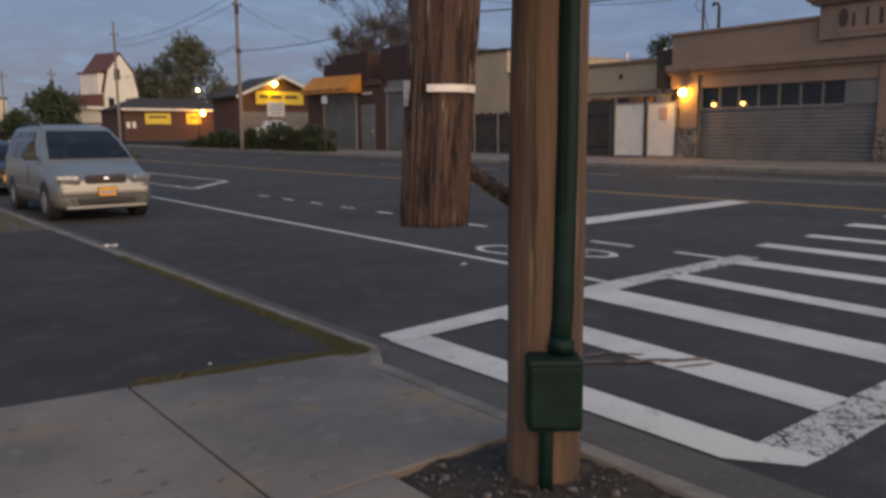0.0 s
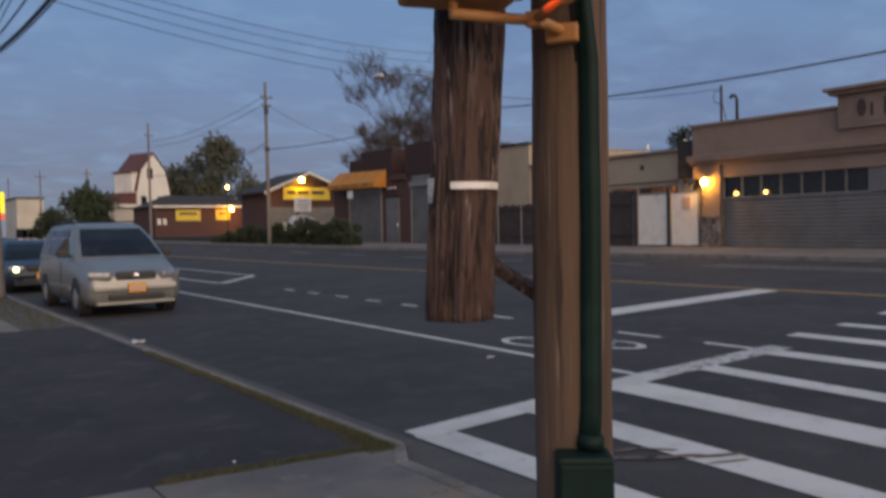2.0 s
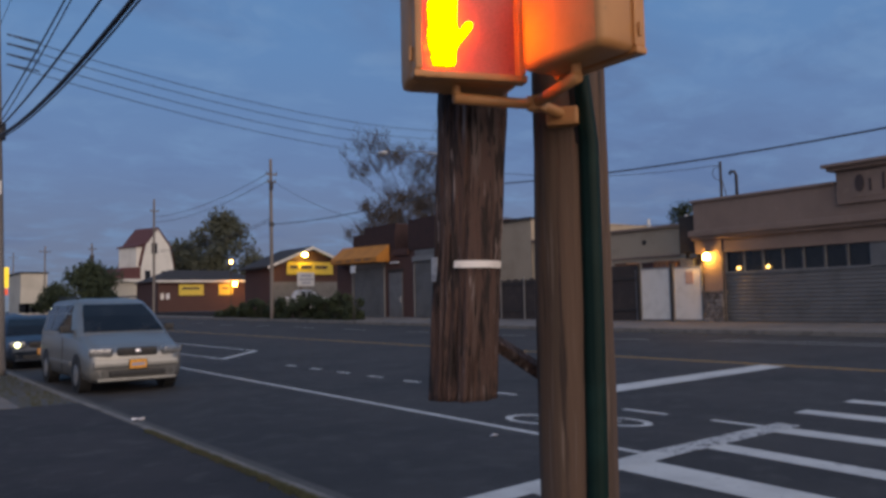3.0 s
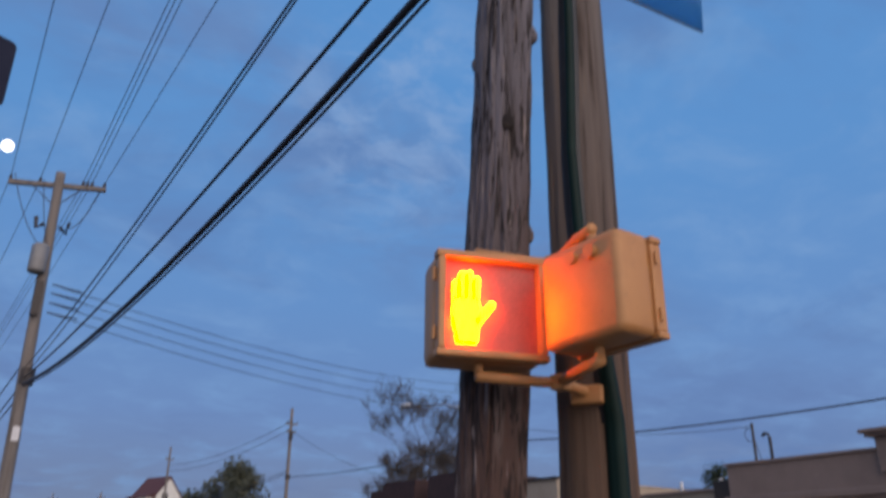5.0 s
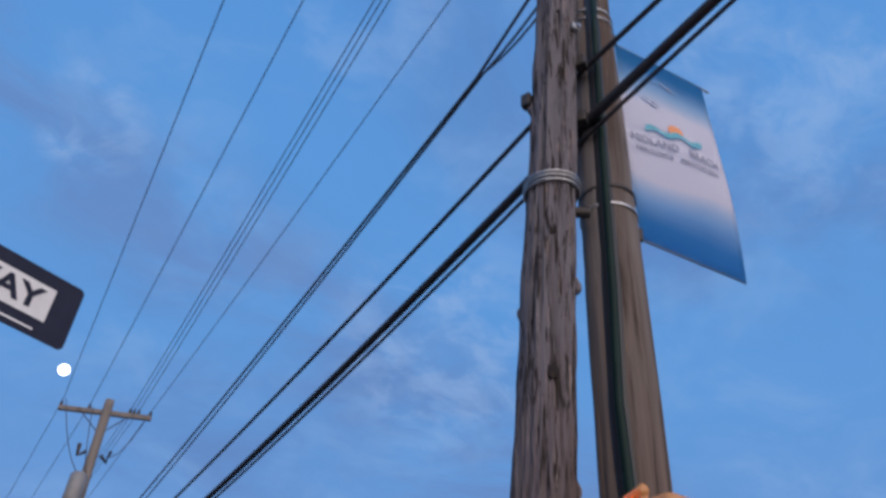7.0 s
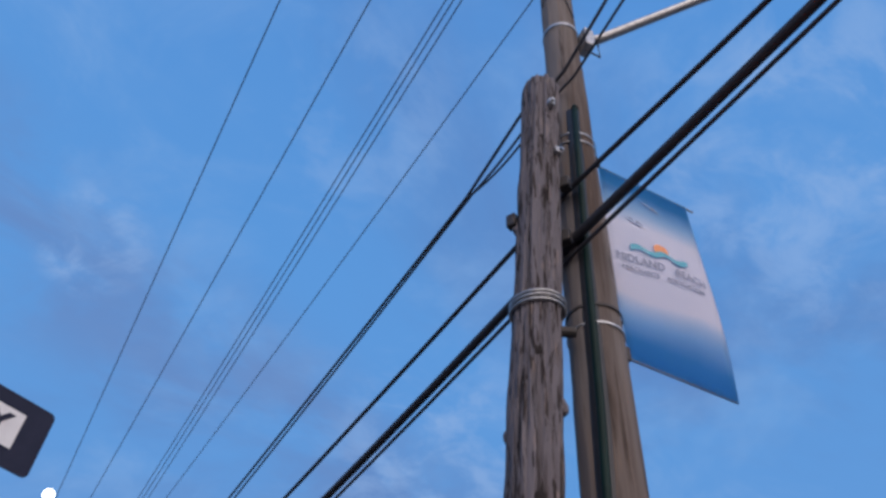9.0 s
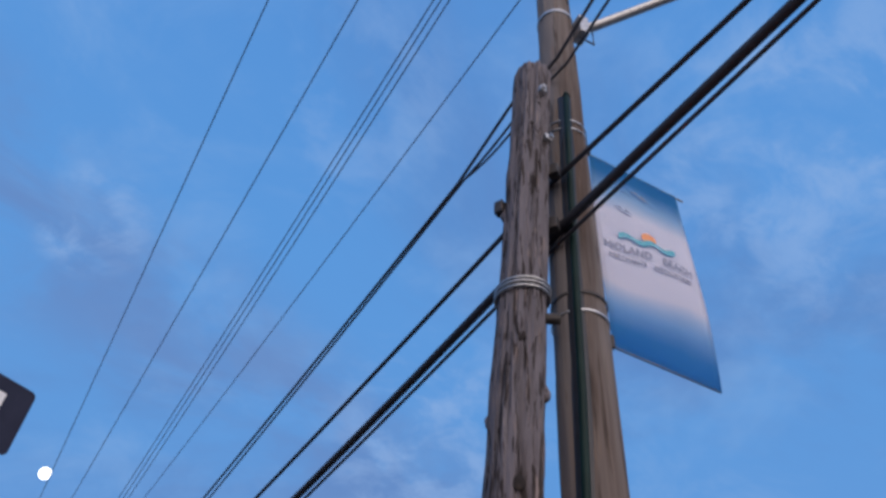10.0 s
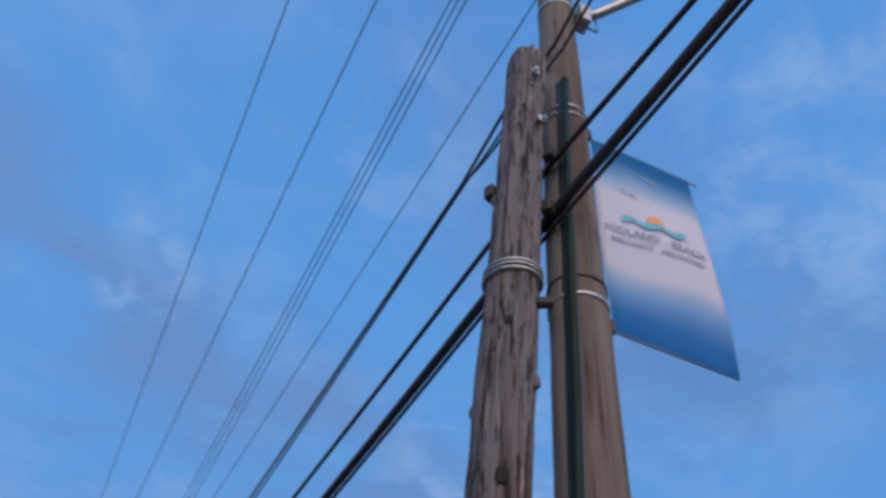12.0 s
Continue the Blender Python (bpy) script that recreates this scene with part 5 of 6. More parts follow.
# yard gates and fence
gate_z = ground_z(WALL, 23) + 0.15
for y0, y1 in ((23.05, 24.75), (21.35, 22.85)):
    g = thing("yard_gate", (0, 0, 0), "white sheet-metal yard gate leaf, closed", "gate", group="yard gates")
    wall_box("leaf", WALL + 0.02, WALL + 0.06, y0, y1, gate_z + 0.05, 2.92, "white_panel", g)
    for ya in (y0, y1):
        part("edge_frame", tube([(WALL, ya, gate_z), (WALL, ya, 2.98)], 0.035, 8), "grey_steel", g)
    for za in (gate_z + 0.06, 2.93):
        part("rail", tube([(WALL, y0, za), (WALL, y1, za)], 0.03, 8), "grey_steel", g)
    if y0 < 22:
        part("notice", box((WALL + 0.005, 22.0, 2.42), (0.02, 0.42, 0.55), bevel=0.004), "faded_red", g, "faded pinkish notice")
for y in (22.95, 24.9):
    p = thing("gate_post", (WALL, y, gate_z), "dark steel gate post", "post", group="gate posts")
    part("post", box((0, 0, 1.3), (0.14, 0.14, 2.6), bevel=0.01), "dark_steel", p)
    part("cap", box((0, 0, 2.62), (0.18, 0.18, 0.05), bevel=0.01), "dark_steel", p)
fen = thing("yard_fence", (0, 0, 0), "dark slatted yard fence on the pavement edge", "fence")
n_slat = 90
for i in range(n_slat):
    y = 25.0 + (40.9 - 25.0) * (i + 0.5) / n_slat
    top = 3.15 if y < 27 else 2.75 + 0.05 * math.sin(i * 1.7)
    z0 = ground_z(WALL, y) + 0.15
    part("slat", box((WALL + 0.05, y, (z0 + top) / 2), (0.025, 0.168, top - z0), bevel=0.0), "fence", fen)
for i in range(9):
    y = 25.0 + 2.0 * i
    part("post", tube([(WALL - 0.01, y, 0.3), (WALL - 0.01, y, 2.9)], 0.04, 8), "grey_steel", fen)
for z in (1.0, 2.5):
    part("rail", box((WALL + 0.0, 33.0, z), (0.05, 16, 0.06)), "dark_steel", fen)
# odds and ends stacked behind the gates
heap = random.Random(31)
for y, z, s, m in ((24.5, 3.05, 0.5, "brick_dark"), (23.8, 3.08, 0.45, "rust"), (23.2, 3.06, 0.35, "rust"), (22.3, 3.1, 0.5, "grey_steel"), (21.8, 3.12, 0.4, "roof_dark"), (26.2, 3.1, 0.5, "rust")):
    c = thing("scrap_crate", (WALL + 0.8, y, 0.6), "rusty crate stacked above the yard gates", "crate", group="crates in the yard")
    h = z + 0.15 - 0.6
    part("crate_body", box((0, 0, h / 2), (0.9, s * 1.7, h), heap.uniform(-12, 12), bevel=0.03), m, c)
    part("crate_lid", box((0, 0, h + 0.02), (1.0, s * 1.8, 0.05), heap.uniform(-12, 12), bevel=0.01), m, c)
unit = thing("roof_duct", (WALL + 0.5, 22.1, 0.4), "black metal duct beside the storefront wall", "duct")
part("duct_body", box((0, 0, 4.0), (0.7, 0.95, 1.7), bevel=0.05), "roof_dark", unit)
for sx in (-0.3, 0.3):
    part("leg", box((0, sx, 1.6), (0.12, 0.12, 3.2)), "roof_dark", unit)

tan = thing("tan_building", (0, 0, 0), "cream painted flat-roofed building behind the yard", "building")
wall_box("wall", 33.0, 46, 22.6, 35.4, 0.3, 5.12, "stucco_light", tan)
wall_box("wall", 32.9, 46, 35.4, 40.8, 0.3, 6.55, "stucco_light", tan)
wall_box("coping", 32.85, 33.3, 22.5, 35.4, 5.10, 5.24, "stucco", tan)
wall_box("coping", 32.75, 33.3, 35.35, 40.9, 6.52, 6.66, "roof_dark", tan)
wall_box("string_course", 32.93, 33.1, 24.6, 31.0, 3.62, 3.72, "stucco", tan)
for y in (24.8, 27.2):
    part("vent_stack", tube([(33.8, y, 5.1), (33.8, y, 5.75)], 0.09, 8), "sign_white", tan)
part("wall_hole", tube([(32.98, 26.9, 4.45), (33.02, 26.9, 4.45)], 0.14, 12), "roof_dark", tan)
for i in range(5):
    part("climber_stem", tube([(32.94, 37.2 + 0.25 * i, 2.6), (32.92, 37.3 + 0.22 * i + 0.1 * math.sin(i), 3.6), (32.93, 37.0 + 0.3 * i, 4.4 + 0.2 * (i % 3))], 0.025, 5), "bark", tan)

# row of small shops with the orange awning
row = thing("shop_row", (0, 0, 0), "dark brick row of small shops with closed shutters", "building")
zr = ground_z(WALL, 48) + 0.15
wall_box("wall", WALL + 0.2, WALL + 12, 41.0, 55.0, zr - 0.4, 5.15, "brick_dark", row)
wall_box("upper_block", WALL + 0.1, WALL + 8, 40.95, 44.75, 5.15, 7.25, "brick_dark2", row)
wall_box("upper_block", WALL + 0.3, WALL + 9, 46.7, 52.6, 5.15, 6.75, "brick_dark2", row)
wall_box("chimney", WALL + 0.5, WALL + 3.0, 46.9, 51.2, 6.75, 7.25, "brick_dark2", row)
wall_box("parapet", WALL + 0.0, WALL + 0.4, 44.75, 46.7, 4.9, 5.3, "brick_dark", row)
for y0, y1, z1, lab in ((41.35, 44.05, 4.35, "grey shutter of the narrow shop"), (47.95, 52.35, 4.2, "grey roll shutter of the corner shop")):
    part("shutter", corrugated(WALL + 0.16, y0, y1, zr, z1, 0.10, 0.03), "shutter", row, lab)
    wall_box("shutter_box", WALL - 0.05, WALL + 0.22, y0 - 0.06, y1 + 0.06, z1, z1 + 0.34, "grey_steel", row)
    for ya in (y0 - 0.07, y1):
        wall_box("guide_rail", WALL + 0.06, WALL + 0.21, ya, ya + 0.07, zr, z1, "grey_steel", row)
wall_box("upper_shutter", WALL + 0.12, WALL + 0.21, 41.4, 44.0, 4.72, 5.1, "shutter", row)
door = wall_box("shop_door", WALL + 0.12, WALL + 0.19, 45.6, 47.3, zr, 3.7, "shutter", row, "grey shuttered shop door")
wall_box("transom", WALL + 0.08, WALL + 0.21, 45.5, 47.4, 3.7, 3.95, "roof_dark", door)
part("door_handle", tube([(WALL + 0.08, 45.8, 1.7), (WALL + 0.08, 45.8, 2.0)], 0.02, 6), "chrome", door)
part("door_lamp", box((WALL + 0.05, 46.4, 4.4), (0.16, 1.0, 0.12), bevel=0.02), "sign_white", row)
aw = thing("shop_awning", (0, 0, 0), "faded orange cloth awning over the corner shop", "awning")
am = bmesh.new()
lo = [am.verts.new(p) for p in ((WALL + 0.15, 47.2, 5.75), (WALL + 0.15, 53.9, 5.9), (WALL - 0.95, 53.9, 4.95), (WALL - 0.95, 47.2, 4.85), (WALL - 0.95, 53.9, 4.6), (WALL - 0.95, 47.2, 4.5), (WALL + 0.15, 53.9, 4.6), (WALL + 0.15, 47.2, 4.5))]
for f in ((0, 1, 2, 3), (3, 2, 4, 5), (0, 3, 5, 7), (1, 6, 4, 2), (7, 5, 4, 6)):
    am.faces.new([lo[i] for i in f])
part("canopy", am, "awning", aw)
for i in range(4):
    part("letter_bar", box((WALL - 0.955, 48.4 + 1.4 * i, 4.74), (0.02, 0.9, 0.12)), "rust", aw)

# raised lot with hedge, gable shop and long brick building
wall_box("raised_lot", 26.4, 120, 55.6, 130, 0.2, 1.12, "asphalt_lot", None)
tagged(bpy.data.objects["raised_lot"], "raised asphalt lot behind the hedge", "ground", kind="structure")
gable = thing("gable_shop", (0, 0, 0), "gabled shop lit from its ridge with a yellow sign", "building")
gp = bmesh.new()
extrude_y([(29.6, 1.1), (39.2, 1.1), (39.2, 4.45), (33.4, 6.75), (29.6, 5.13)], 66.0, 72.0, gp)
part("wall", gp, "brick_dark", gable)
for sx, x1, z1 in ((-1, 29.0, 4.925), (1, 39.8, 4.25)):
    rp = bmesh.new()
    extrude_y([(33.4, 6.78), (x1, z1), (x1, z1 + 0.18), (33.4, 6.98)], 65.4, 72.4, rp)
    part("roof_slope", rp, "roof_dark", gable)
    tb = bmesh.new()
    extrude_y([(33.4, 6.70), (x1, z1 - 0.06), (x1, z1 + 0.17), (33.4, 6.95)], 65.28, 65.40, tb)
    part("barge_board", tb, "siding", gable, "white barge board")
part("sign_board", box((33.4, 65.9, 4.95), (4.7, 0.10, 1.15), bevel=0.02), "yellow_sign", gable, "yellow sign board with dark bars")
for i, (x, w) in enumerate(((31.8, 0.8), (33.0, 1.1), (34.5, 1.3))):
    part("letter_bar", box((x, 65.83, 5.05), (w, 0.03, 0.30)), "dark_letter", gable)
wall_box("shop_front", 29.8, 32.2, 65.92, 66.02, 1.2, 3.7, "shutter", gable)
wall_box("shop_front", 32.6, 39.0, 65.92, 66.02, 1.2, 3.7, "shutter", gable)
fl = thing("flood_lamp", (32.6, 65.3, 6.15), "bright yellow flood lamp below the gable ridge", "lamp")
part("bulb", bulb("b", (0, 0, 0), 0.20, "", "", (1.3, 0.8, 0.7)), "lamp_flood", fl, smooth=True)
part("hood", box((0, 0.12, 0.22), (0.6, 0.4, 0.06), bevel=0.01), "dark_steel", fl)
for x, y, z, r, lab in ((37.2, 93.7, 4.35, 0.24, "glowing orange lamp on the brick shop wall"), (25.85, 66, 5.45, 0.10, "small glowing orange lamp on a post"), (29.25, 65.3, 4.72, 0.09, "small glowing lamp under the eaves")):
    lp = thing("post_lamp" if x < 27 else "wall_lamp", (x, y, 1.1), lab, "lamp")
    part("bulb", bulb("b", (0, 0, z - 1.1), r, "", ""), "lamp_orange", lp, smooth=True)
    if x < 27:
        part("post", tube([(0, 0.05, 0), (0, 0.05, z - 1.1)], 0.05, 8), "dark_steel", lp)
        part("cap", tube([(0, 0, z - 1.1 + r), (0, 0, z - 1.05 + r)], [r * 0.8, 0.04], 10), "dark_steel", lp)
    else:
        part("bracket", tube([(0, 1.25 if y > 80 else 0.35, z - 1.0), (0, 0, z - 1.0)], 0.03, 6), "dark_steel", lp)
ws = thing("lot_sign", (30.0, 60.0, 1.12), "white notice board on posts in the lot", "sign")
part("board", box((0, 0, 2.6), (1.55, 0.06, 1.15), bevel=0.01), "sign_white", ws)
for sx in (-0.6, 0.6):
    part("post", tube([(sx, 0.06, 0), (sx, 0.06, 3.1)], 0.05, 8), "grey_steel", ws)
for z, w in ((2.9, 1.0), (2.6, 1.2), (2.3, 0.8)):
    part("letter_bar", box((0, -0.04, z), (w, 0.02, 0.12)), "grey_print", ws)

brick = thing("brick_shop", (0, 0, 0), "long low dark brick shop with yellow boards", "building")
bp = bmesh.new()
extrude_y([(28.3, 1.0), (41.0, 1.0), (41.0, 4.75), (28.3, 4.75)], 95.0, 104.0, bp)
part("wall", bp, "brick_dark", brick)
rp = bmesh.new()
vs = [rp.verts.new(p) for p in ((27.9, 94.5, 4.75), (41.4, 94.5, 4.75), (41.4, 104.5, 4.75), (27.9, 104.5, 4.75), (31.0, 99.5, 6.3), (38.5, 99.5, 6.3))]
for f in ((0, 1, 5, 4), (1, 2, 5), (2, 3, 4, 5), (3, 0, 4), (3, 2, 1, 0)):
    rp.faces.new([vs[i] for i in f])
part("roof", rp, "roof_dark", brick)
wall_box("eaves_board", 27.9, 41.4, 94.42, 94.5, 4.62, 4.86, "siding", brick)
for x0, x1 in ((30.7, 33.7), (35.6, 37.4)):
    wall_box("yellow_board", x0, x1, 94.86, 94.98, 3.05, 4.35, "yellow_sign", brick, "yellow sign board")
    wall_box("letter_bar", x0 + 0.4, x1 - 0.5, 94.82, 94.86, 3.75, 4.0, "dark_letter", brick)
wall_box("window", 28.55, 28.95, 94.9, 95.0, 2.6, 3.3, "siding", brick)
wall_box("notice", 29.2, 29.6, 94.9, 95.0, 2.6, 3.3, "sign_white", brick)

house = thing("white_house", (34.4, 116.0, 1.0), "tall white sided house with a red gambrel roof", "house", rz=20)
hp = bmesh.new()
extrude_y([(-2.6, 0), (2.8, 0), (2.8, 6.8), (2.1, 9.6), (0.1, 12.0), (-1.9, 9.6), (-2.6, 6.8)], 0, 5, hp)
part("wall", hp, "siding", house)
for a, b in (((-2.75, 6.6), (-2.0, 9.6)), ((-2.0, 9.6), (0.1, 12.1)), ((0.1, 12.1), (2.2, 9.6)), ((2.2, 9.6), (3.0, 6.6))):
    rp = bmesh.new()
    extrude_y([a, b, (b[0], b[1] + 0.22), (a[0], a[1] + 0.22)], -0.1, 5.3, rp)
    part("roof_slope", rp, "roof_red", house)
wall_box("dormer", -3.1, -1.2, 0.5, 4.6, 6.3, 9.3, "siding", house)
dr = bmesh.new()
extrude_y([(-3.3, 9.25), (-1.0, 9.9), (-1.0, 10.1), (-3.3, 9.45)], 0.3, 4.9, dr)
part("dormer_roof", dr, "roof_red", house)
wall_box("side_wing", -6.8, -2.6, 0.6, 5.0, 0, 4.6, "pale_wall", house)
wr = bmesh.new()
extrude_y([(-7.2, 4.6), (-2.5, 4.6), (-2.5, 6.5), (-5.2, 6.3)], 0.3, 5.2, wr)
part("wing_roof", wr, "roof_red", house)
wall_box("porch_board", -7.2, -2.5, 0.1, 0.3, 4.35, 4.75, "siding", house)
for x, z in ((-0.5, 9.2), (-1.6, 5.2), (1.2, 5.2), (0.1, 2.4)):
    w = wall_box("window", x - 0.45, x + 0.45, -0.06, 0.02, z - 0.75, z + 0.75, "glass", house)
    wall_box("window_frame", x - 0.55, x + 0.55, -0.09, -0.05, z + 0.75, z + 0.87, "siding", w)
    wall_box("sill", x - 0.55, x + 0.55, -0.12, -0.02, z - 0.87, z - 0.75, "siding", w)

for x0, x1, y0, z, lab in ((24.0, 28.5, 165, 8.6, "pale far building along the street"), (-12, 1.5, 150, 6.5, "dim far building beside the street")):
    f = thing("far_building", (0, 0, 0), lab, "building", group="far buildings")
    wall_box("wall", x0, x1, y0, y0 + 14, 0, z, "pale_wall", f)
    wall_box("coping", x0 - 0.2, x1 + 0.2, y0 - 0.2, y0 + 14.2, z, z + 0.3, "roof_dark", f)
    for i in range(4):
        wx = x0 + (x1 - x0) * (i + 0.5) / 4
        w = wall_box("window", wx - 0.8, wx + 0.8, y0 - 0.05, y0 + 0.02, 1.2, 3.0, "glass", f)
        wall_box("sill", wx - 0.9, wx + 0.9, y0 - 0.12, y0 - 0.04, 1.05, 1.2, "siding", w)
py = thing("pylon_sign", (9.6, 75, 0.0), "lit yellow upright shop sign on a pole", "sign")
part("panel", box((0, 0, 4.4), (0.75, 0.35, 1.75), bevel=0.08), "yellow_lit", py, "lit yellow panel")
part("lower_panel", box((0, 0, 3.2), (0.7, 0.32, 0.5), bevel=0.06), "red_lit", py, "lit red panel")
part("post", tube([(0, 0, 0), (0, 0, 3.0)], 0.09, 8), "dark_steel", py)
for x, y, z, r, m in ((6.0, 92, 2.6, 0.22, "lamp_white"), (7.4, 92, 2.2, 0.16, "lamp_white"), (5.0, 96, 2.3, 0.13, "red_lit"), (8.9, 96, 1.9, 0.13, "lamp_white"), (19.5, 110, 1.7, 0.12, "lamp_white")):
    s = thing("street_light", (x, y, 0), "small far light down the street", "lamp", group="far street lights")
    part("bulb", bulb("b", (0, 0, z), r, "", ""), m, s, smooth=True)
    part("post", tube([(0, 0.1, 0), (0, 0.1, z)], 0.05, 6), "dark_steel", s)

# ---- poles across the street ----
def far_pole(x, y, top, lean, label, arms=(), r=0.16):
    p = thing("utility_pole", (x, y, ground_z(x, y)), label, "utility pole", group="poles down the street")
    part("shaft", timber((0, 0, 0), (lean, 0, top), r, r * 0.66, 0.004, x + y, seg=14, step=0.8), "grey_wood", p, smooth=True)
    for z, w in arms:
        part("crossarm", box((lean * z / top, -0.15, z), (w, 0.10, 0.12), bevel=0.01), "grey_wood", p)
        for k in (-0.45, 0.0, 0.45):
            part("insulator", tube([(lean + k * w, -0.15, z + 0.06), (lean + k * w, -0.15, z + 0.2)], 0.04, 8), "dark_steel", p)
    return p


pm = far_pole(25.2, 56.1, 12.4, -0.05, "pale timber utility pole by the hedge", [(11.2, 0.9), (10.6, 0.7)])
part("band", tube([(0, 0, 7.2), (0, 0, 7.5)], 0.19, 10), "dark_steel", pm)
part("can", tube([(-0.1, -0.2, 10.0), (-0.1, -0.2, 10.6)], 0.16, 10), "dark_steel", pm)
pp = far_pole(25.0, 32.5, 12.5, 0.0, "timber utility pole with a street lamp arm", [(11.8, 1.4)])
part("lamp_arm", tube([(0, 0, 8.9), (-0.9, 1.9, 9.4), (-1.7, 3.6, 9.6)], [0.05, 0.045, 0.04], 8), "steel", pp, smooth=True)
part("lamp_head", bulb("b", (-1.95, 4.15, 9.58), 0.3, "", "", (0.7, 1.5, 0.4)), "sign_white", pp, smooth=True)
far_pole(25.5, 87.2, 12.8, 0.0, "thin timber pole beside the brick shop", [(11.5, 0.9)], 0.15)
fp = far_pole(25.5, 114, 9.8, -0.4, "far leaning timber pole with a can", [(9.0, 1.0)])
part("can", tube([(-0.5, -0.3, 7.4), (-0.4, -0.3, 8.2)], 0.3, 10), "dark_steel", fp)
far_pole(2.4, 66, 12, 0.0, "far timber pole along the near kerb", [(11, 2.2)])
far_pole(25.5, 150, 12, 0.0, "far grey timber utility pole", [(11, 1.8)])
far_pole(25.5, 185, 13, 0.0, "far grey timber utility pole", [(12, 1.8)])
wire("overhead_cable", sagging((25.0, 32.5, 7.6), (25.3, 56.1, 7.4 + 0.4), 0.35, 16), 0.03, "black overhead cable along the far kerb")
wire("overhead_cable", sagging((25.0, 32.5, 7.6), (25.2, 6.0, 6.72), 0.45, 18), 0.032, "black overhead cable along the far kerb")
wire("service_line", sagging((25.0, 32.5, 8.6), (32.0, 21.5, 7.65), 0.5, 14), 0.015, "service line to the roof mast")
wire("service_line", sagging((25.0, 32.5, 6.4), (33.0, 24.0, 5.2), 0.4, 12), 0.015, "service line to the flat roof")
wire("service_line", sagging((25.2, 56.1, 11.2), (30.1, 48.0, 7.2), 0.5, 14), 0.015, "service line to the shop row")
for z in (7.7, 7.9, 10.9, 11.5):
    wire("overhead_cable", sagging((25.2, 56.1, z + 0.4), (25.5, 87.2, z), 0.7, 12), 0.02, "overhead cable along the far kerb")

hp2 = thing("parking_sign", (25.25, 43.8, ground_z(25, 44) + 0.15), "small white sign on a thin steel post", "sign")
part("post", tube([(0, 0, 0), (0, 0, 3.4)], 0.035, 8), "dark_steel", hp2)
part("plate", box((-0.05, 0, 3.25), (0.03, 0.62, 0.45), bevel=0.005), "sign_white", hp2)


# ---- hedge and trees ----
def leaf_cloud(name, centres, n, size, mat, parent, seed):
    """Many small bent leaves scattered about the centres (x, y, z, radius)."""
    r = random.Random(seed)
    vs, fs = [], []
    tot = sum(c[3] ** 2 for c in centres)
    for cx, cy, cz, rad in centres:
        for _ in range(int(n * rad * rad / tot)):
            d = Vector((r.gauss(0, 1), r.gauss(0, 1), r.gauss(0, 0.8))).normalized() * rad * r.random() ** 0.45
            a = Vector((r.uniform(-1, 1), r.uniform(-1, 1), r.uniform(-1, 1))).normalized()
            b = a.orthogonal().normalized()
            s = size * r.uniform(0.5, 1.4)
            o = Vector((cx, cy, cz)) + d
            i = len(vs)
            vs += [tuple(o - a * s), tuple(o + b * s * 0.5), tuple(o + a * s), tuple(o - b * s * 0.5 + a.cross(b) * s * 0.25)]
            fs += [(i, i + 1, i + 2), (i, i + 2, i + 3)]
    me = bpy.data.meshes.new(name)
    me.from_pydata(vs, [], fs)
    me.materials.append(M[mat])
    ob = new(name, me)
    ob.parent = parent
    return ob


def tree(name, at, height, spread, trunk_r, leaves, leaf_size, mat, label, seed, levels=4, first=0.35, droop=0.0):
    t = thing(name, at, label, "tree")
    r = random.Random(seed)
    bm = bmesh.new()
    tips = []

    def limb(p, d, length, rad, level):
        pts, radii = [p], [rad]
        q = p
        dd = d.copy()
        for k in range(4):
            dd = (dd + Vector((r.uniform(-1, 1), r.uniform(-1, 1), r.uniform(-0.6, 0.9))) * 0.16).normalized()
            q = q + dd * length / 4
            pts.append(q)
            radii.append(rad * (1 - 0.16 * (k + 1)))
        tube(pts, radii, 7 if level < 2 else 4, bm, caps=False)
        if level >= levels:
            tips.append(q)
            return
        for k in range(r.choice((2, 3, 3))):
            ang = r.uniform(0, 6.28)
            side = Vector((math.cos(ang), math.sin(ang), 0.35 - droop))
            limb(pts[r.choice((2, 3, 4))], (dd * 0.75 + side * spread).normalized(), length * (r.uniform(0.62, 0.84) if levels > 6 else r.uniform(0.55, 0.78)), max(radii[-1] * 0.8, 0.016), level + 1)
        tips.append(q)

    limb(Vector((0, 0, 0)), Vector((0, 0, 1)), height * first, trunk_r, 0)
    part("trunk", bm, "bark", t, smooth=True)
    if levels > 6:
        # fine bare twigs fanning out from the branch ends
        vs, fs = [], []
        for p in tips:
            out = (p - Vector((0, 0, height * 0.35))).normalized()
            for _ in range(4):
                d = (out * 0.7 + Vector((r.gauss(0, 0.6), r.gauss(0, 0.6), r.gauss(0.25, 0.5)))).normalized()
                o, s, w = d.orthogonal().normalized(), r.uniform(0.35, 1.1), r.uniform(0.007, 0.013)
                q, i = d.cross(o), len(vs)
                b = p - d * r.uniform(0, 0.5)
                vs += [tuple(b + o * w), tuple(b - o * w * 0.5 + q * w), tuple(b - o * w * 0.5 - q * w), tuple(b + d * s)]
                fs += [(i, i + 1, i + 3), (i + 1, i + 2, i + 3), (i + 2, i, i + 3)]
        me = bpy.data.meshes.new("twig_crown")
        me.from_pydata(vs, [], fs)
        me.materials.append(M["bark"])
        ob = tagged(new("twig_crown", me), kind="stuff")
        ob.parent = t
    if leaves:
        leaf_cloud("crown", [(*p, 1.1) for p in tips], leaves, leaf_size, mat, t, seed + 1)
    return t


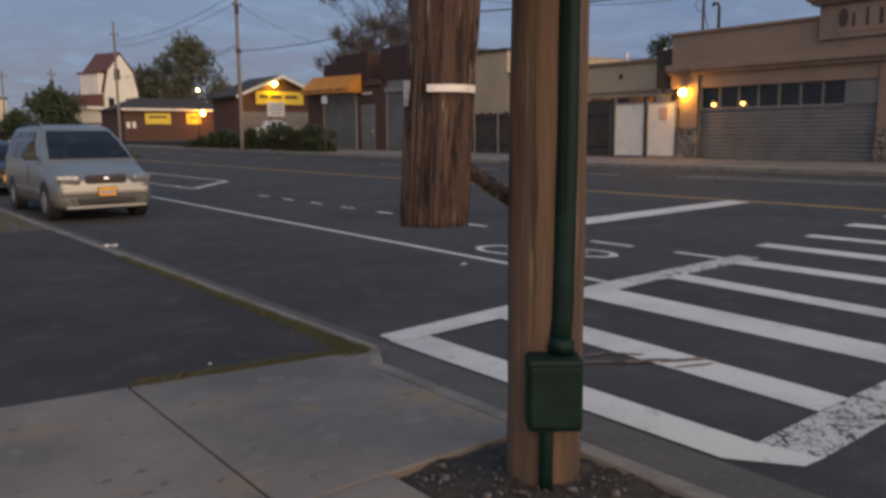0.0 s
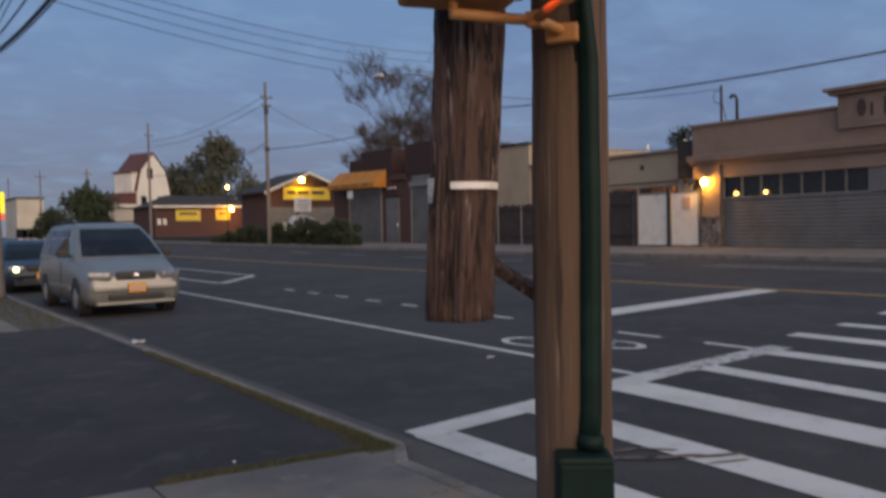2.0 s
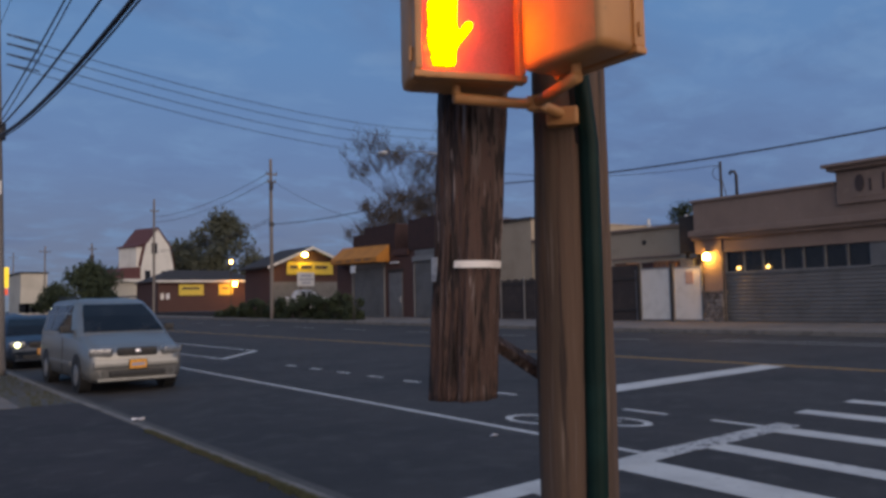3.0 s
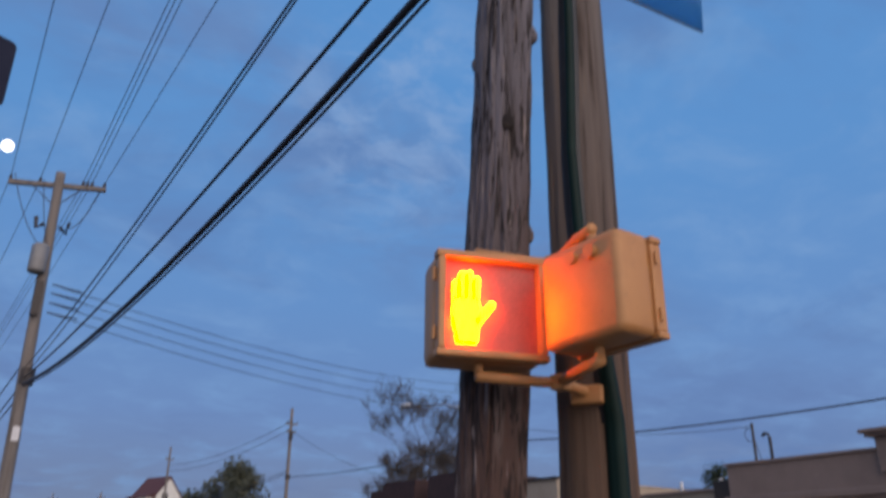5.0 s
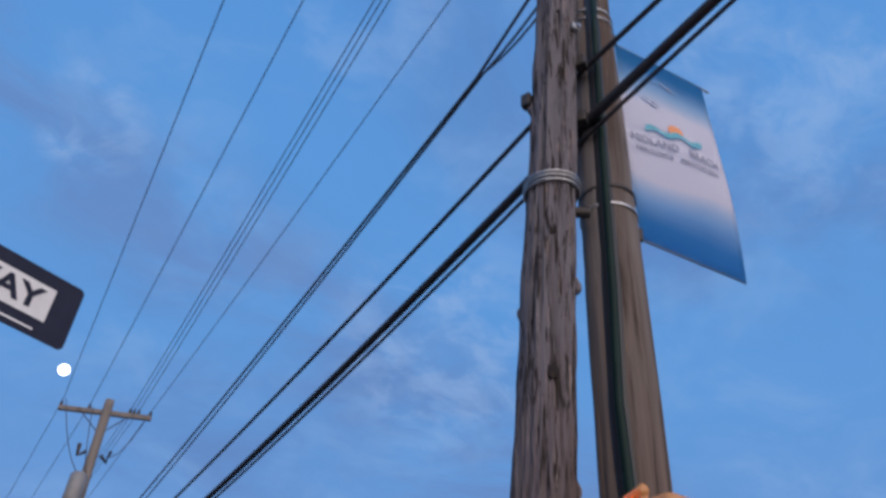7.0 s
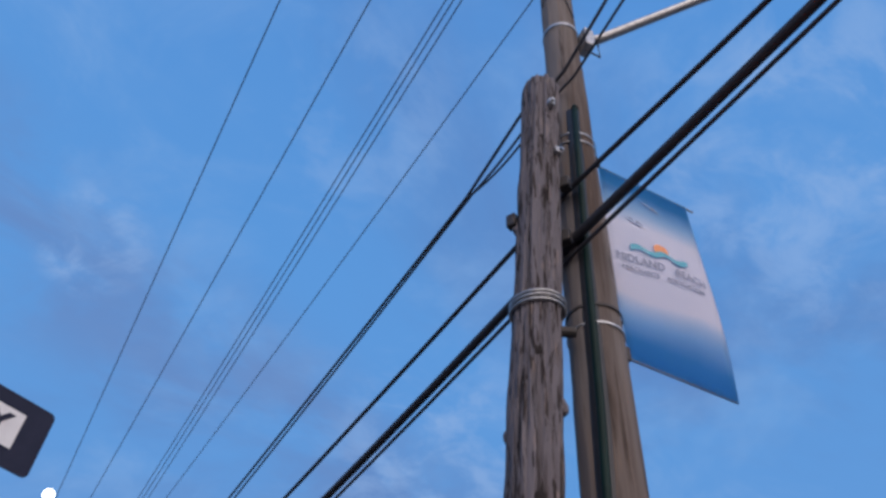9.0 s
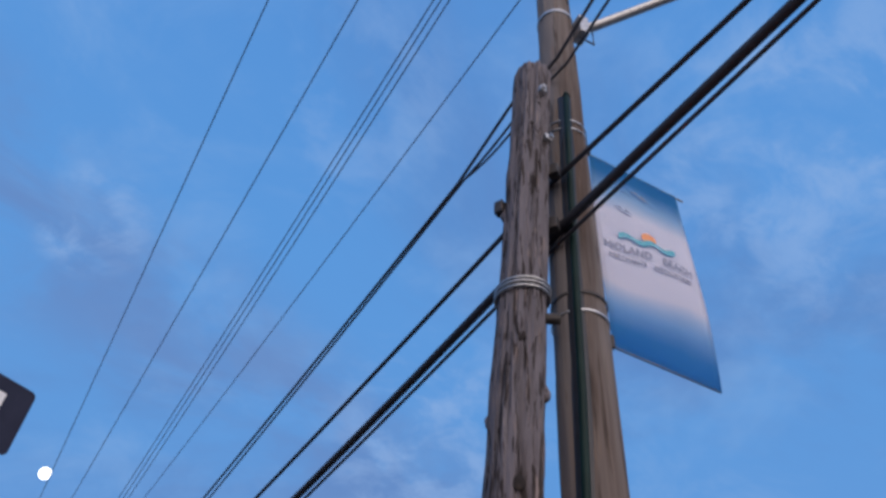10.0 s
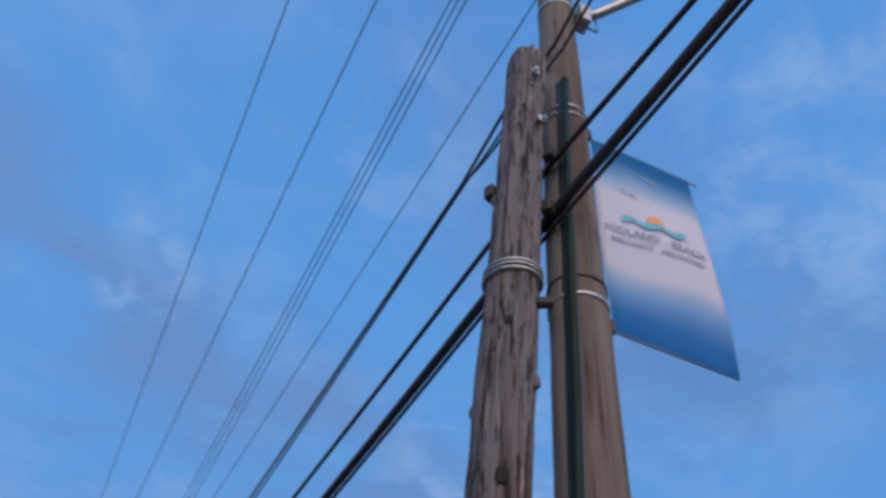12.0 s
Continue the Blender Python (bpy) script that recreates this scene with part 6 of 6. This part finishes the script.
tree("bare_tree", (34.4, 51.8, 0.8), 22.5, 0.72, 0.34, 2500, 0.06, "leaf_young", "tall bare tree with sparse young leaves behind the shops", 5, levels=7, first=0.245)
tree("bare_tree", (33.2, 53.5, 0.8), 16.5, 0.85, 0.2, 1500, 0.06, "leaf_young", "smaller bare tree with sparse young leaves", 9, levels=7, first=0.245)


def crown_tree(at, h, w, n, leaf, mat, label, seed):
    t = thing("leafy_tree", at, label, "tree", group="leafy trees")
    r = random.Random(seed)
    bm = tube([(0, 0, 0), (0.1, 0, h * 0.3), (0, 0.1, h * 0.6)], [0.3, 0.22, 0.12], 8)
    for k in range(7):
        a = r.uniform(0, 6.28)
        tube([(0.05, 0, h * (0.28 + 0.04 * k)), (0.3 * w * math.cos(a), 0.3 * w * math.sin(a), h * (0.5 + 0.05 * k))], [0.12, 0.04], 5, bm)
    part("trunk", bm, "bark", t)
    cs = []
    for _ in range(40):
        a, rr, z = r.uniform(0, 6.28), w * 0.5 * r.random() ** 0.6, h * r.uniform(0.28, 0.95)
        k = math.sin(min(1, max(0.12, (1.02 - z / h) * 1.5)) * 1.57)
        cs.append((rr * k * math.cos(a), rr * k * math.sin(a), z, w * r.uniform(0.11, 0.22)))
    leaf_cloud("crown", cs, n, leaf, mat, t, seed + 1)
    return t


crown_tree((46.3, 122, 1), 15.5, 12.5, 9000, 0.30, "leaf", "large leafy tree behind the brick shop", 41)
crown_tree((41.8, 128, 1), 11.0, 10.0, 6500, 0.32, "leaf", "leafy tree beside the white house", 42)
crown_tree((43.5, 119, 1), 8.0, 8.0, 5500, 0.32, "leaf", "leafy tree behind the gabled shop", 43)
crown_tree((24.6, 112, 0.8), 6.8, 8.5, 6500, 0.25, "hedge", "dark round tree at the street side", 44)
crown_tree((22.4, 122, 0.5), 4.4, 6.0, 2600, 0.25, "hedge", "dark low tree at the street side", 45)
crown_tree((12.5, 140, 0.2), 5.0, 6.0, 1500, 0.3, "hedge", "dark far tree along the street", 46)
crown_tree((37.5, 27.6, 0.4), 6.6, 3.2, 3200, 0.12, "hedge", "dark leafy tree behind the flat roof", 47)
crown_tree((38.5, 38.5, 0.4), 7.6, 3.5, 3000, 0.12, "hedge", "dark leafy tree behind the cream wall", 48)

hedge = thing("hedge", (0, 0, 0), "dark uneven clipped hedge by the far kerb", "hedge")
cs, stems = [], bmesh.new()
hr = random.Random(77)
for i in range(200):
    y = 44.9 + 24 * hr.random()
    top = 1.85 + 0.45 * hr.random() if y < 62 else 1.85 - 0.14 * (y - 62)
    x = hr.uniform(25.5, 26.5)
    z0 = ground_z(25.6, y) + 0.15
    cs.append((x, y, z0 + (top - z0) * hr.random(), 0.34))
    if i % 3 == 0:
        tube([(x, y, z0), (x + hr.uniform(-.2, .2), y + hr.uniform(-.2, .2), top - 0.3)], [0.03, 0.012], 5, stems)
tagged(part("stems", stems, "bark", hedge), kind="stuff")
leaf_cloud("leaves", cs, 34000, 0.095, "hedge", hedge, 78)


# ---- vehicles ----
def ring_body(stations, mat, name, parent, label="", rounding=0.06):
    """Body drawn through cross-sections: (y, half width, bottom, top)."""
    bm = bmesh.new()
    rings = []
    for y, w, zb, zt in stations:
        h = zt - zb
        half = [(0, zb), (w * 0.80, zb), (w * 0.96, zb + h * 0.10), (w, zb + h * 0.32), (w * 0.995, zb + h * 0.62), (w * 0.965, zb + h * 0.86), (w * 0.90, zt - 0.02), (w * 0.70, zt), (0, zt + 0.02)]
        pts = half + [(-x, z) for x, z in half[-2:0:-1]]
        rings.append([bm.verts.new((x, y, z)) for x, z in pts])
    n = len(rings[0])
    for a, b in zip(rings, rings[1:]):
        for k in range(n):
            bm.faces.new((a[k], a[(k + 1) % n], b[(k + 1) % n], b[k]))
    bm.faces.new(rings[0])
    bm.faces.new(rings[-1][::-1])
    ob = part(name, bm, mat, parent, label, smooth=True)
    return ob


def wheel(parent, x, y, r, w):
    s = 1 if x > 0 else -1
    tyre = bmesh.new()
    tube([(x - w / 2, y, r), (x - w / 2 + 0.03, y, r), (x + w / 2 - 0.03, y, r), (x + w / 2, y, r)], [r * 0.93, r, r, r * 0.93], 28, tyre)
    wh = part("wheel", tyre, "rubber", parent, "black tyre", smooth=True)
    part("rim", tube([(x + s * (w / 2 - 0.02), y, r), (x + s * (w / 2 + 0.006), y, r)], [r * 0.66, r * 0.60], 20), "chrome2", wh)
    for k in range(5):
        a = 6.2832 * k / 5
        part("spoke", box((x + s * (w / 2 + 0.008), y + 0.3 * r * math.cos(a), r + 0.3 * r * math.sin(a)), (0.012, 0.05, 0.05), bevel=0.006), "chrome2", wh)


def panel(parent, name, quad, mat, off, label=""):
    """A pane laid just off a slanted face; quad runs round its corners."""
    q = [Vector(p) for p in quad]
    nrm = (q[1] - q[0]).cross(q[3] - q[0]).normalized() * off
    bm = bmesh.new()
    lo = [bm.verts.new(p) for p in q]
    hi = [bm.verts.new(p + nrm) for p in q]
    bm.faces.new(hi)
    bm.faces.new(lo[::-1])
    for i in range(4):
        bm.faces.new((lo[i], lo[(i + 1) % 4], hi[(i + 1) % 4], hi[i]))
    return part(name, bm, mat, parent, label)


def car(at, rz, paint, label, L=4.75, W=0.915, H=1.74, belt=1.06, cowl=0.98, roof_front=1.95, roof_back=4.35, hood=0.84, rails=True, lit=False, lift=0.0, category="car", name="minivan", rear=4.68):
    c = thing(name, at, label, category, rz=rz)
    body = ring_body([(0.0, W * 0.74, 0.30, 0.60 + lift), (0.05, W * 0.88, 0.23, 0.68 + lift), (0.16, W * 0.955, 0.20, 0.76 + lift), (0.40, W * 0.985, 0.20, hood), (0.72, W, 0.20, hood + 0.115), (cowl, W, 0.20, belt - 0.035), (cowl + 0.35, W, 0.20, belt), (L * 0.5, W, 0.20, belt + 0.01), (L - 0.4, W, 0.20, belt + 0.02), (L - 0.08, W * 0.96, 0.24, belt), (L, W * 0.86, 0.32, belt - 0.08)], paint, "body", c)
    # greenhouse
    bm = bmesh.new()
    lv = []
    for z, w, y0, y1 in ((belt - 0.22, W * 0.965, cowl - 0.16, rear), (belt - 0.06, W * 0.955, cowl - 0.08, rear), (belt + (H - belt) * 0.55, W * 0.84, cowl + (roof_front - cowl) * 0.55, rear - (rear - roof_back) * 0.4), (H - 0.09, W * 0.745, roof_front - 0.06, roof_back + 0.03), (H - 0.025, W * 0.66, roof_front + 0.10, roof_back - 0.06), (H, W * 0.45, roof_front + 0.38, roof_back - 0.3)):
        k = 0.12
        pts = [(-w + k, y0), (w - k, y0), (w, y0 + k), (w, y1 - k), (w - k, y1), (-w + k, y1), (-w, y1 - k), (-w, y0 + k)]
        lv.append([bm.verts.new((x, y, z)) for x, y in pts])
    for a, b in zip(lv, lv[1:]):
        for k in range(8):
            bm.faces.new((a[k], a[(k + 1) % 8], b[(k + 1) % 8], b[k]))
    bm.faces.new(lv[-1])
    part("cabin", bm, paint, c, smooth=True)

    def at_h(u):
        """Half width and front of the cabin at a share u of the window height."""
        z = belt - 0.06 + (H - 0.09 - belt + 0.06) * u
        zm = belt + (H - belt) * 0.55
        if z < zm:
            k = (z - belt + 0.06) / (zm - belt + 0.06)
            return W * (0.955 + (0.84 - 0.955) * k), cowl - 0.08 + (cowl + (roof_front - cowl) * 0.55 - cowl + 0.08) * k, z
        k = (z - zm) / (H - 0.09 - zm)
        return W * (0.84 + (0.745 - 0.84) * k), cowl + (roof_front - cowl) * 0.55 + (roof_front - 0.06 - cowl - (roof_front - cowl) * 0.55) * k, z

    w0, f0, z0 = at_h(0.10)
    wm, fm, zm = at_h(0.56)
    w1, f1, z1 = at_h(0.93)
    for (wa, fa, za), (wb, fb, zb) in (((w0, f0, z0), (wm, fm, zm)), ((wm, fm, zm), (w1, f1, z1))):
        panel(c, "windscreen", [(-wa + 0.09, fa - 0.012, za), (wa - 0.09, fa - 0.012, za), (wb - 0.10, fb - 0.012, zb), (-wb + 0.10, fb - 0.012, zb)], "car_glass", 0.012, "dark windscreen glass")
    cuts = [f1 + 0.25, L * 0.53, L * 0.74, roof_back - 0.05] if rails else [f1 + 0.2, L * 0.55, roof_back - 0.1]
    for s in (-1, 1):
        for i, (ya, yb) in enumerate(zip(cuts, cuts[1:])):
            ya2 = ya + 0.04
            lean = 0.5 if i == 0 else 0.0
            quad = [(s * (w0 + 0.004), ya2 - lean, z0), (s * (w0 + 0.004), yb - 0.04, z0), (s * (w1 + 0.006), yb - 0.04, z1), (s * (w1 + 0.006), ya2, z1)]
            panel(c, "side_window", quad if s > 0 else quad[::-1], "car_glass", 0.012)
        for yc in (0.86, L - 0.95):
            part("wheel_arch", tube([(s * (W - 0.22), yc, 0.35), (s * (W + 0.004), yc, 0.35)], 0.385, 26), "plastic", c)
            wheel(c, s * (W - 0.10), yc, 0.325, 0.21)
        part("door_seam", box((s * (W + 0.001), L * 0.45, 0.66), (0.012, 0.012, 0.72)), "plastic", c)
        part("side_strip", box((s * (W - 0.0), L * 0.5, 0.52), (0.035, L * 0.44, 0.07), bevel=0.01), paint, c)
        mir = part("mirror", box((s * (W + 0.11), f0 + 0.42, belt + 0.06), (0.20, 0.10, 0.15), bevel=0.035), "plastic" if rails else paint, c)
        part("mirror_arm", box((s * (W + 0.0), f0 + 0.44, belt + 0.01), (0.10, 0.05, 0.05)), "plastic", mir)
        hl = part("headlamp", box((s * (W * 0.70), 0.10, 0.665 + lift), (0.42, 0.22, 0.165), s * 24, bevel=0.06), "headlamp", c, "clear headlamp")
        if lit and s < 0:
            part("lit_bulb", bulb("b", (s * W * 0.74, -0.02, 0.66), 0.075, "", ""), "lamp_white", hl, "lit headlamp bulb", smooth=True)
        part("indicator", box((s * (W * 0.87), 0.135, 0.66 + lift), (0.09, 0.12, 0.09), s * 35, bevel=0.03), "amber", hl)
        part("fog_lamp", tube([(s * W * 0.70, 0.03, 0.37), (s * W * 0.70, 0.0, 0.37)], 0.05, 12), "headlamp", c)
        if rails:
            part("roof_rail", tube([(s * W * 0.66, 2.2, H - 0.03), (s * W * 0.66, 2.3, H + 0.035), (s * W * 0.66, 4.1, H + 0.035), (s * W * 0.66, 4.2, H - 0.03)], 0.018, 6), "plastic", c, smooth=True)
            part("wiper", tube([(s * 0.10 - 0.1, f0 + 0.0, z0 + 0.0), (s * 0.5, f0 + 0.06, z0 + 0.06)], 0.010, 5), "plastic", c)
    gr = part("grille", box((0, 0.02, 0.665 + lift), (0.74, 0.10, 0.165), bevel=0.05), "plastic", c, "black grille")
    for dz in (-0.035, 0.0, 0.035):
        part("grille_bar", box((0, -0.032, 0.665 + lift + dz), (0.52, 0.012, 0.010)), "dark_steel", gr)
    emb = bmesh.new()
    bmesh.ops.create_icosphere(emb, subdivisions=2, radius=0.05)
    bmesh.ops.scale(emb, verts=emb.verts, vec=(1.2, 0.3, 0.9))
    bmesh.ops.translate(emb, verts=emb.verts, vec=(0, -0.035, 0.672 + lift))
    part("emblem", emb, "chrome", gr, "plain chrome oval")
    part("bumper", box((0, 0.07, 0.475 + 0.6 * lift), (W * 1.74, 0.20, 0.17), bevel=0.06), paint, c)
    part("lower_intake", box((0, -0.005, 0.335 + 0.4 * lift), (1.02, 0.10, 0.105), bevel=0.025), "plastic", c)
    part("air_dam", box((0, 0.03, 0.255), (W * 1.60, 0.12, 0.05), bevel=0.02), paint, c)
    pl = part("number_plate", box((0, -0.045, 0.475 + 0.6 * lift), (0.31, 0.02, 0.16), bevel=0.006), "plate", c, "orange-yellow number plate")
    part("plate_frame", box((0, -0.040, 0.475 + 0.6 * lift), (0.335, 0.018, 0.185), bevel=0.006), "plastic", pl)
    part("plate_bar", box((0, -0.057, 0.47 + 0.6 * lift), (0.24, 0.006, 0.055)), "ink", pl)
    return c


car((4.21, 15.55, 0.0), 0.2, "silver", "silver minivan parked at the kerb", W=0.90, H=1.80, belt=1.13, cowl=0.92, roof_front=1.95, hood=0.93, lift=0.10, name="minivan", category="minivan")
car((4.02, 23.9, 0.0), 0.5, "blue_car", "dark blue parked car with a lit headlamp", L=4.4, W=0.87, H=1.45, belt=0.92, cowl=1.15, roof_front=2.05, roof_back=3.4, hood=0.74, rails=False, lit=True, name="sedan", rear=4.1)
car((4.15, 30.5, 0.0), 0.0, "blue_car", "dark car parked behind the others", L=4.4, W=0.87, H=1.5, belt=0.95, cowl=1.15, roof_front=2.05, roof_back=3.6, hood=0.76, rails=False, name="sedan", rear=4.2)
car((33.2, 61.6, 1.12), 82, "white_car", "white car parked in the raised lot", L=4.5, W=0.88, H=1.75, belt=1.1, cowl=1.15, roof_front=1.9, roof_back=3.1, hood=0.95, rails=False, name="pickup", rear=3.4)

# ---- litter ----
def scrap(x, y, z, w, d, label):
    bm = bmesh.new()
    bmesh.ops.create_grid(bm, x_segments=5, y_segments=4, size=0.5)
    for v in bm.verts:
        v.co = (v.co.x * w, v.co.y * d, 0.25 * w * noise.noise((v.co.x * 3 + x, v.co.y * 3 + y, 1)) + 0.1 * w)
    bmesh.ops.solidify(bm, geom=list(bm.faces), thickness=0.002)
    bmesh.ops.translate(bm, verts=bm.verts, vec=(x, y, z))
    tagged(part("paper_scrap", bm, "white_tape"), label, "litter", group="litter on the ground")


for x, y, z, w, d in ((2.96, 10.95, 0.095, 0.16, 0.10), (1.87, 4.90, 0.075, 0.02, 0.016), (5.92, 7.16, 0.01, 0.09, 0.05)):
    scrap(x, y, z, w, d, "crumpled white paper scrap on the ground")

# ---- moon ----
mo = bmesh.new()
bmesh.ops.create_uvsphere(mo, u_segments=32, v_segments=16, radius=14)
bmesh.ops.translate(mo, verts=mo.verts, vec=Vector((0.0428, 0.9025, 0.4286)).normalized() * 2200)
tagged(part("moon", mo, "moon", smooth=True), "bright white full moon in the dusk sky", "moon", kind="structure")
